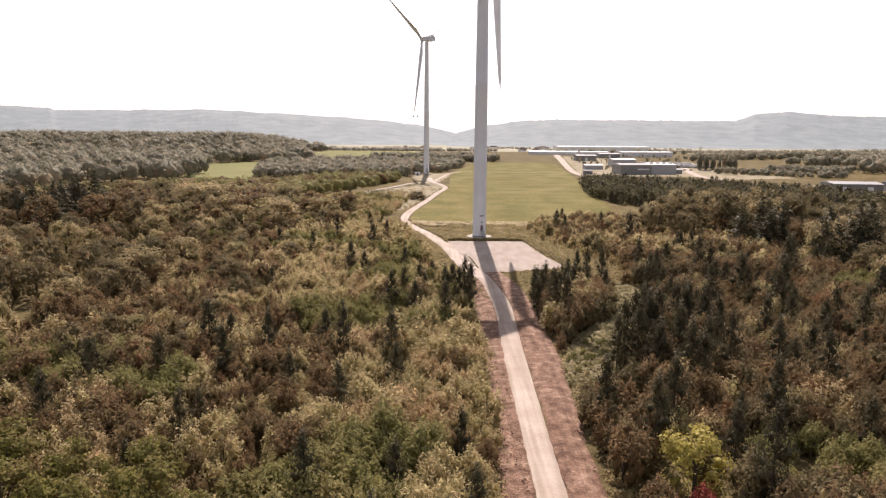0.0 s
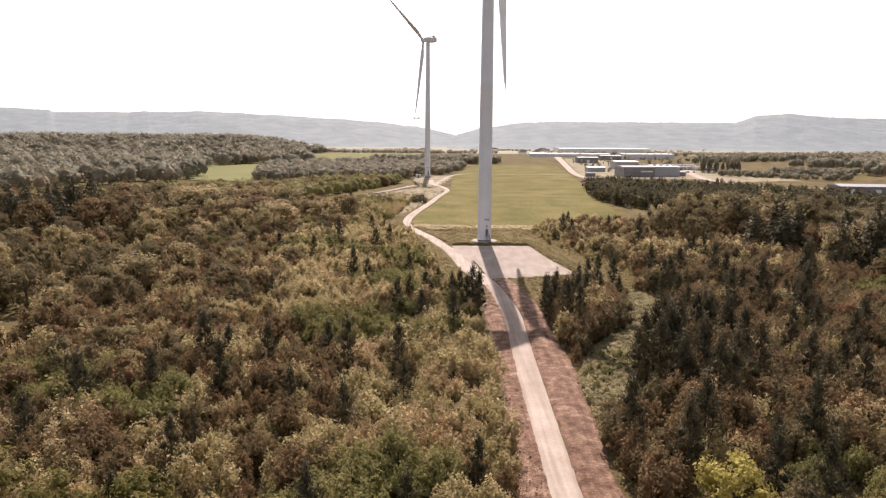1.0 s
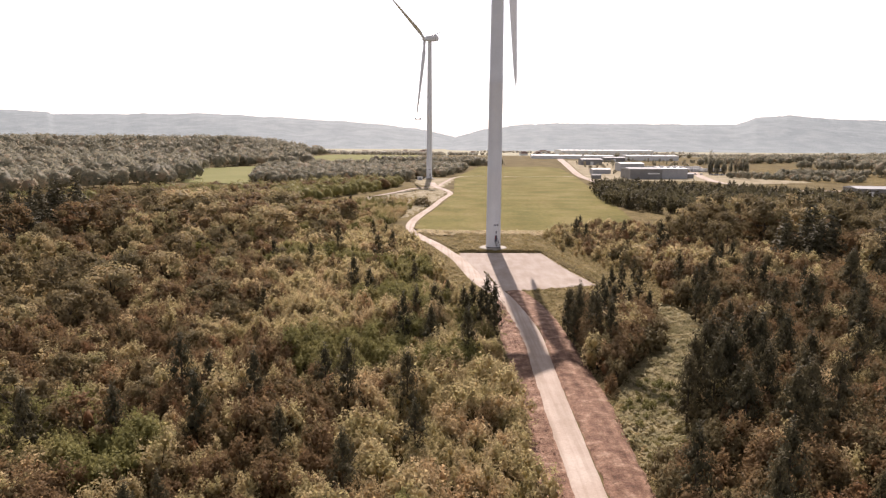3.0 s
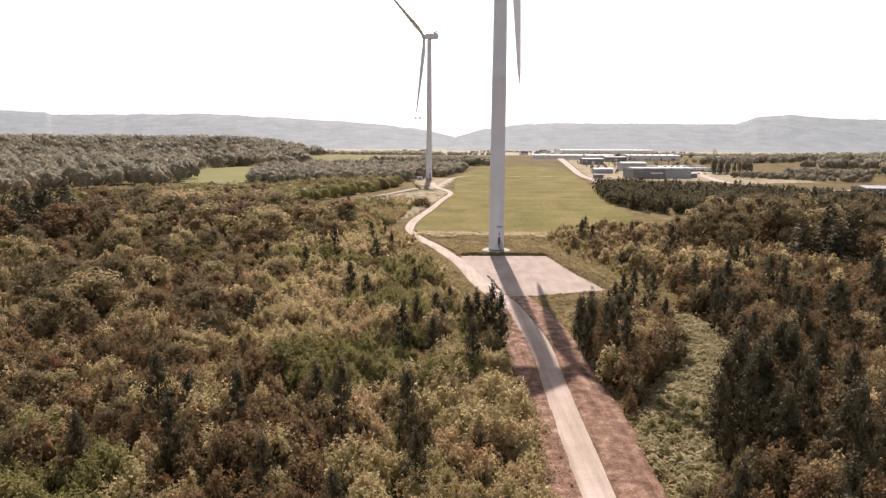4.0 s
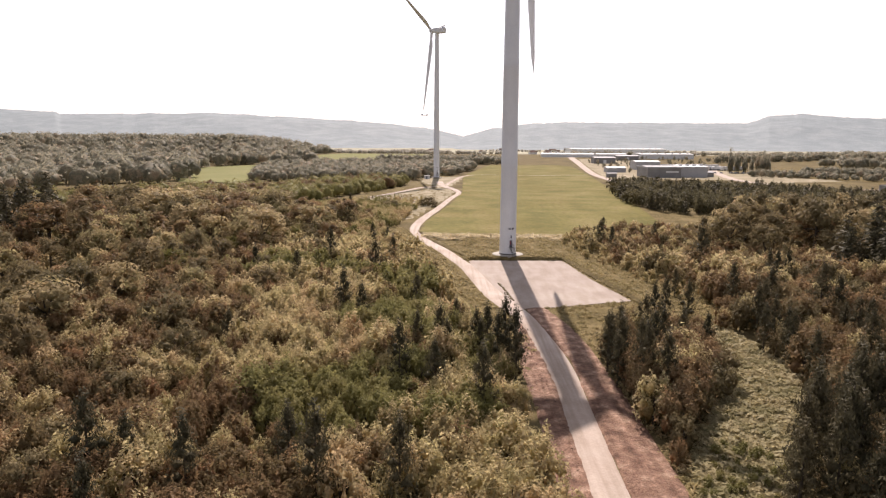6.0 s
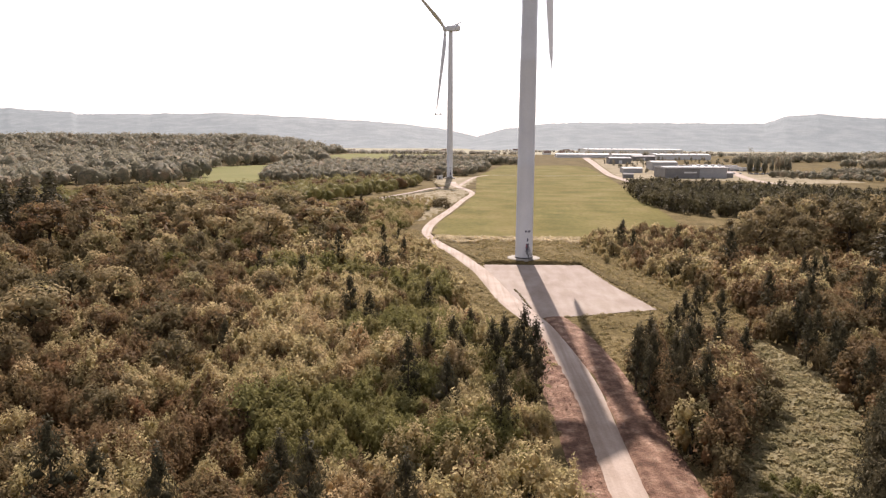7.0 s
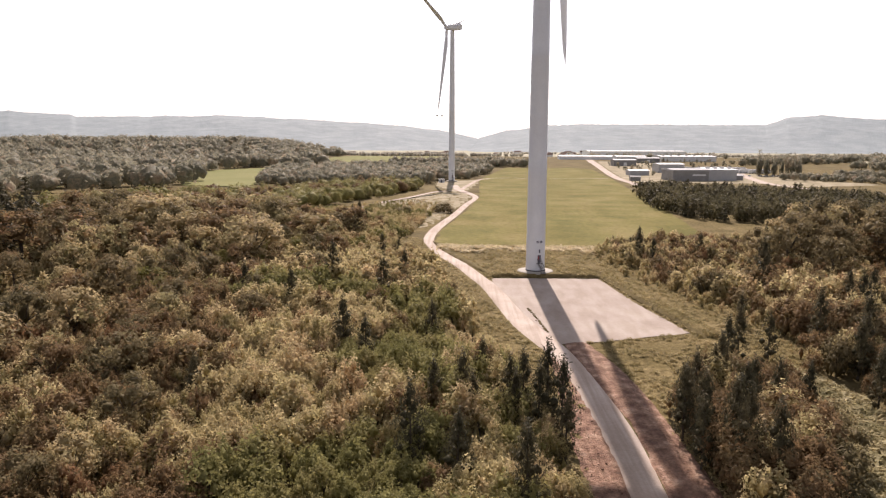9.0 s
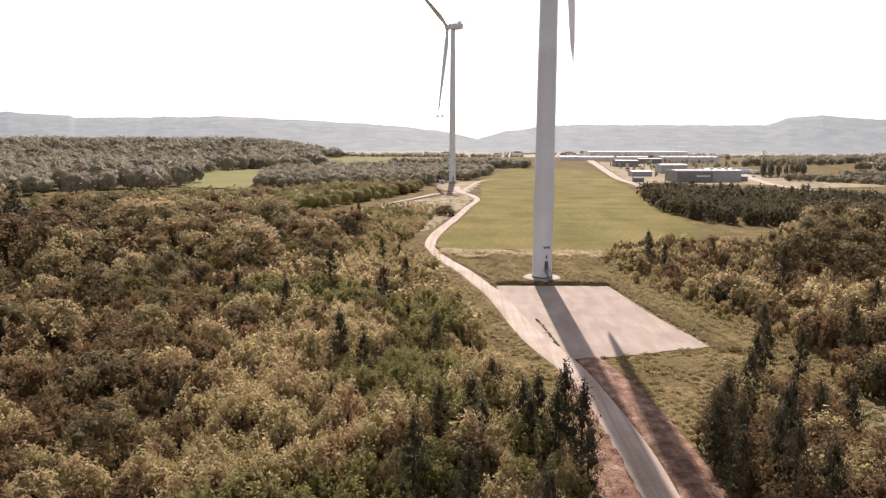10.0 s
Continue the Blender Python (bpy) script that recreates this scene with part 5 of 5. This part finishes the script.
for poly, gap, (lo, hi), shapes in BANDS:
    bp = scatter(poly, gap * (1.0 if poly[0][1] > 1300 else 1.25 if hi > 1.25 else 1.12 if hi > 0.6 or shapes is LOW_DOME else 0.7))
    far_off = shapes is FAR_DOME and poly[0][1] >= 900 and poly[0][0] > -100 or poly[0][0] < -380
    if shapes is LOW_DOME:
        green = np.array([noise.noise((x * 0.05, y * 0.05, 8.0)) for x, y in bp]) > -0.12
        for m, leaf, label in ((green, LEAF_GREEN, "low green woodland beyond the scrub"), (~green, LEAF_RUST, "low brown woodland beyond the scrub")):
            joined_woods("low_woodland", shapes, bp[m], rng.uniform(lo * 0.95, hi * 1.3, m.sum()), leaf, label)
        continue
    joined_woods("distant_wood", VALE_DOME if far_off else shapes, bp, rng.uniform(lo * 1.14, hi * 1.2, len(bp)) * (0.62 if poly[0][1] > 1300 else 1.0), LEAF_VALE_HAZED if poly[0][1] > 1300 else LEAF_FAR_HAZED, "distant mixed woodland with leaf colours greyed for haze")

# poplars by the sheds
poplar = tree_kind("poplar_tree", [column(300, 1.0, 24.0, 2.6, 7) for _ in range(5)], LEAF_FAR_HAZED, "tall slender poplar in a row near the sheds", "tree", "poplar row")
for x, y, s in ((255, 700, 1.0), (257.5, 704, 1.05), (261, 699, 0.95), (264.5, 704, 0.9), (268, 700, 0.85), (271.5, 705, 0.88), (275, 699, 0.8), (281, 702, 0.9), (284, 698, 0.98), (287, 703, 0.95), (290, 699, 0.9), (293, 704, 0.8)):
    poplar(x, y, s * 1.02, 0.9)


yard_trees = scatter([(140, 690), (185, 690), (240, 800), (330, 860), (360, 1010), (300, 1050), (240, 1020), (175, 1000)], 17.0, 0.55)
joined_woods("yard_trees", THIN_SHRUB, yard_trees, rng.uniform(0.5, 1.1, len(yard_trees)), LEAF_FAR_HAZED, "small trees and bushes scattered between the sheds", "trees")

# ---- sheds ----
def shed(x, y, w, d, h, turn, wall, roof, label, bays=0, vents=0, strip=False):
    root = tagged(new("industrial_shed"), label, "industrial building", "industrial sheds")
    root.matrix_basis = pose(x, y, float(land(x, y)), 0, 0, turn)
    bm = bmesh.new()
    box(bm, -w / 2, w / 2, -d / 2, d / 2, -0.3, h)
    part("wall", bm, wall, root)
    bm = bmesh.new()
    v = [bm.verts.new(p) for p in ((-w / 2 - 0.4, -d / 2 - 0.4, h + 0.003), (w / 2 + 0.4, -d / 2 - 0.4, h + 0.003), (w / 2 + 0.4, d / 2 + 0.4, h + 0.003), (-w / 2 - 0.4, d / 2 + 0.4, h + 0.003), (-w / 2 - 0.4, 0, h + 1.1), (w / 2 + 0.4, 0, h + 1.1))]
    for f in ((0, 1, 5, 4), (2, 3, 4, 5), (0, 4, 3), (1, 2, 5), (3, 2, 1, 0)):
        bm.faces.new([v[i] for i in f])
    part("roof", bm, roof, root)
    for i in range(bays):
        bm = bmesh.new()
        cx = -w / 2 + w * (i + 0.5) / bays
        box(bm, cx - 1.8, cx + 1.8, -d / 2 - 0.12, -d / 2 + 0.02, 0.05, 4.2)
        part("loading_door", bm, CLADPALE if wall is not CLADPALE else CLADGREY, root)
    for i in range(vents):
        bm = bmesh.new()
        cx = -w / 2 + w * (i + 0.5) / vents
        box(bm, cx - 1.4, cx + 1.4, -d / 4 - 1.2, -d / 4 + 1.2, h + 0.3, h + 1.9)
        bmesh.ops.bevel(bm, geom=bm.edges[:], offset=0.15, segments=1, affect="EDGES")
        part("roof_vent", bm, ROOFPALE, root, "white roof vent")
    if strip:
        bm = bmesh.new()
        box(bm, w * 0.05, w * 0.42, -d / 2 - 0.06, -d / 2 + 0.02, h * 0.5, h * 0.64)
        part("window_strip", bm, CLADPALE, root, "pale strip of windows")
        bm = bmesh.new()
        for x0, x1, y0, y1 in ((-w / 2 - 0.45, w / 2 + 0.45, -d / 2 - 0.45, -d / 2 - 0.2), (-w / 2 - 0.45, w / 2 + 0.45, d / 2 + 0.2, d / 2 + 0.45), (-w / 2 - 0.45, -w / 2 - 0.2, -d / 2 - 0.2, d / 2 + 0.2), (w / 2 + 0.2, w / 2 + 0.45, -d / 2 - 0.2, d / 2 + 0.2)):
            box(bm, x0, x1, y0, y1, h - 0.5, h + 0.5)
        part("parapet", bm, CLADGREY, root, "pale grey roof edge")
    return root


shed(170, 634, 28, 26, 8.4, 4, CLADDARK, CLADGREY, "dark grey flat-roofed industrial shed by the wood", 0, 0, True)
shed(196, 644, 23, 34, 8.8, 4, CLADGREY, ROOFPALE, "grey industrial shed with a pale roof", 0, 4)
shed(213, 640, 7, 9, 3.8, 4, CLADDARK, CLADGREY, "small dark annex beside a shed", 0)
shed(193, 760, 25, 18, 8, 4, CLADGREY, ROOFPALE, "pale shed with a low-pitched roof", 2)
shed(225, 1060, 42, 20, 7, 4, CLADPALE, ROOFPALE, "pale warehouse with a white roof", 3)
shed(306, 1080, 78, 40, 7, 4, CLADPALE, ROOFPALE, "long warehouse with a white roof", 0, 7)
shed(330, 1480, 190, 60, 12, 3, CLADPALE, ROOFPALE, "very long distant white-roofed warehouse", 0, 16)
shed(178, 1145, 80, 46, 5, -4, CLADPALE, ROOFPALE, "long distant warehouse with a white roof", 0)
shed(182, 905, 26, 16, 7, 4, CLADDARK, CLADGREY, "dark low shed beside the gravel road", 1)
shed(264, 452, 30, 20, 6, -6, CLADDARK, CLADGREY, "dark industrial shed beyond the trees", 2)
shed(312, 455, 40, 20, 6, -6, CLADDARK, CLADGREY, "dark industrial hall beyond the trees", 2)

shed(128.5, 624, 8, 4, 3.0, 2, CLADDARK, CLADDARK, "dark steel container beside the gravel road", 0)
shed(150, 705, 18, 10, 4.2, 6, CLADGREY, ROOFPALE, "low pale-roofed store in the dry grass", 0)
shed(236, 1010, 30, 16, 6, 4, CLADDARK, CLADGREY, "dark workshop among the sheds", 1)

YARD = [(140, 596), (216, 596), (226, 560), (300, 590), (262, 720), (300, 860), (250, 860), (215, 780), (205, 660), (140, 650)]
tagged(sheet("yard", YARD, STRAW, 4.0, 0.06, waver=2.0), "pale dusty yard round the sheds", "yard", kind="structure")
tagged(ribbon("gravel_track", [(300, 850, 4), (262, 760, 4), (246, 712, 4), (226, 631, 4), (219, 579, 3.5), (226, 540, 3), (228, 506, 3), (290, 500, 3)], GRAVEL, 6, 3, 0.2), "pale haul road past the poplars", "road", kind="structure")
OPEN = [(122, 600), (200, 655), (215, 780), (240, 1000), (180, 1060), (165, 960), (140, 775), (126, 660)]
tagged(sheet("rough_grass", OPEN, STRAW, 4.0, 0.03), "rough dry grass between the road and the sheds", "grass", kind="structure")
VALLEY = [(-1600, 1520), (-60, 1540), (120, 1420), (560, 1300), (1500, 1000), (2600, 1300), (2600, 3000), (-1600, 3000)]
tagged(sheet("valley_farmland", VALLEY, PALEFIELD, 40.0, 0.1), "pale farmland on the valley floor", "field", kind="structure")
FARFIELDS = [[(270, 640), (330, 560), (600, 760), (520, 900), (330, 800)], [(500, 1050), (700, 1180), (1000, 1250), (1100, 1080), (620, 960)], [(250, 1350), (560, 1450), (620, 1650), (240, 1650)], [(800, 1550), (1250, 1620), (1300, 1900), (700, 1750)], [(-420, 1560), (-60, 1540), (0, 1640), (-440, 1660)]]
for p in FARFIELDS:
    tagged(sheet("hay_field", p, DRYGRASS if p is FARFIELDS[0] else PALEFIELD, 12.0, 0.15), "pale yellow-green field in the valley", "field", kind="structure")


def house(x, y, w, d, h, turn):
    root = tagged(new("village_house"), "small pale village house with a pitched roof", "house", "village houses")
    root.matrix_basis = pose(x, y, float(land(x, y)), 0, 0, turn)
    bm = bmesh.new()
    v = [bm.verts.new(p) for p in ((-w / 2, -d / 2, -0.5), (w / 2, -d / 2, -0.5), (w / 2, d / 2, -0.5), (-w / 2, d / 2, -0.5), (-w / 2, -d / 2, h), (w / 2, -d / 2, h), (w / 2, d / 2, h), (-w / 2, d / 2, h), (-w / 2, 0, h + d * 0.38), (w / 2, 0, h + d * 0.38))]
    for f in ((0, 1, 5, 4), (1, 2, 6, 9, 5), (2, 3, 7, 6), (3, 0, 4, 8, 7)):
        bm.faces.new([v[i] for i in f])
    part("wall", bm, CLADPALE, root)
    bm = bmesh.new()
    for sy in (-1, 1):
        a = [bm.verts.new(p) for p in ((-w / 2 - 0.4, sy * (d / 2 + 0.4), h - 0.3), (w / 2 + 0.4, sy * (d / 2 + 0.4), h - 0.3), (w / 2 + 0.4, 0, h + d * 0.38 + 0.05), (-w / 2 - 0.4, 0, h + d * 0.38 + 0.05))]
        bm.faces.new(a if sy < 0 else a[::-1])
    bmesh.ops.solidify(bm, geom=bm.faces[:], thickness=-0.2)
    part("roof", bm, ROOFTILE, root)


for k in range(26):
    y = rng.uniform(1750, 2350)
    house(y * rng.uniform(-0.16, 0.24), y, rng.uniform(12, 22), rng.uniform(9, 12), rng.uniform(5, 7), rng.uniform(-40, 40))


def car_kind():
    """A parked car: body, glasshouse, wheels."""
    body, glass, wheel = bmesh.new(), bmesh.new(), bmesh.new()
    box(body, -0.88, 0.88, -2.1, 2.1, 0.32, 0.92)
    bmesh.ops.bevel(body, geom=body.edges[:], offset=0.14, segments=2, affect="EDGES")
    v = box(glass, -0.78, 0.78, -1.5, 1.0, 0.9, 1.45)
    for p in v[4:]:
        p.co.y *= 0.62
        p.co.x *= 0.84
    tube(wheel, [((-0.1, 0, 0), 0.32, (0, 1, 0), (0, 0, 1)), ((0.1, 0, 0), 0.32, (0, 1, 0), (0, 0, 1))], 12)
    paints = [bm_mesh("body", body.copy(), m) for m in (ROOFPALE, CLADDARK, CLADGREY, REDMARK)]
    body.free()
    gm, wm = bm_mesh("glasshouse", glass, DARKMETAL), bm_mesh("wheel", wheel, DARKMETAL)

    def park(x, y, turn, k):
        root = tagged(new("parked_car"), "small %s car parked in the yard" % ("white", "dark", "grey", "red")[k], "car", "parked cars")
        root.matrix_basis = pose(x, y, float(land(x, y)) + 0.08, 0, 0, turn)
        for nm, me, at in (("body", paints[k], (0, 0, 0)), ("glasshouse", gm, (0, 0, 0)), *[("wheel", wm, (sx, sy, 0.32)) for sx in (-0.8, 0.8) for sy in (-1.3, 1.3)]):
            o = new(nm, me)
            o.parent, o.location = root, at
    return park


def lorry(x, y, turn):
    """A parked articulated lorry with a white box trailer."""
    root = tagged(new("parked_lorry"), "white box lorry parked in the dusty yard", "lorry", "parked lorries")
    root.matrix_basis = pose(x, y, float(land(x, y)) + 0.08, 0, 0, turn)
    for nm, mt, e in (("trailer", ROOFPALE, (-1.25, 1.25, -6.5, 4.6, 1.1, 4.0)), ("cab", CLADPALE, (-1.2, 1.2, 5.0, 7.2, 0.6, 3.4)), ("chassis", DARKMETAL, (-0.9, 0.9, -6.2, 6.6, 0.6, 1.08))):
        bm = bmesh.new()
        box(bm, *e)
        bmesh.ops.bevel(bm, geom=bm.edges[:], offset=0.08, segments=1, affect="EDGES")
        part(nm, bm, mt, root)
    for wx in (-1.0, 1.0):
        for wy in (-5.0, -3.7, 3.4, 6.0):
            bm = bmesh.new()
            tube(bm, [((wx - 0.15, wy, 0.5), 0.5, (0, 1, 0), (0, 0, 1)), ((wx + 0.15, wy, 0.5), 0.5, (0, 1, 0), (0, 0, 1))], 10)
            part("wheel", bm, DARKMETAL, root)


for k in range(15):
    lorry(214 + 9.5 * (k % 8) + rng.uniform(-2, 2), 742 + 46 * (k // 8) + rng.uniform(-4, 4), rng.uniform(60, 115))
park_car = car_kind()
for k in range(34):
    row = k // 12
    if rng.uniform() < 0.8:
        park_car(222 + (k % 12) * 5.2 + rng.uniform(-0.6, 0.6), 690 + row * 52 + rng.uniform(-1, 1), 90 * (k % 2) + rng.uniform(-5, 5), int(rng.choice(4, p=(0.45, 0.2, 0.3, 0.05))))


def cabin(x, y):
    root = tagged(new("transformer_cabin"), "small pale transformer cabin beside the distant turbine", "cabin")
    root.location = (x, y, float(land(x, y)))
    bm = bmesh.new()
    box(bm, -2.2, 2.2, -1.3, 1.3, -0.2, 2.5)
    bmesh.ops.bevel(bm, geom=bm.edges[:], offset=0.06, segments=1, affect="EDGES")
    part("wall", bm, CLADPALE, root)
    bm = bmesh.new()
    box(bm, -2.4, 2.4, -1.5, 1.5, 2.5, 2.72)
    part("roof", bm, CLADGREY, root)
    bm = bmesh.new()
    box(bm, -0.5, 0.5, -1.36, -1.28, 0.05, 2.1)
    part("door", bm, MARK, root)


cabin(-22, 590)
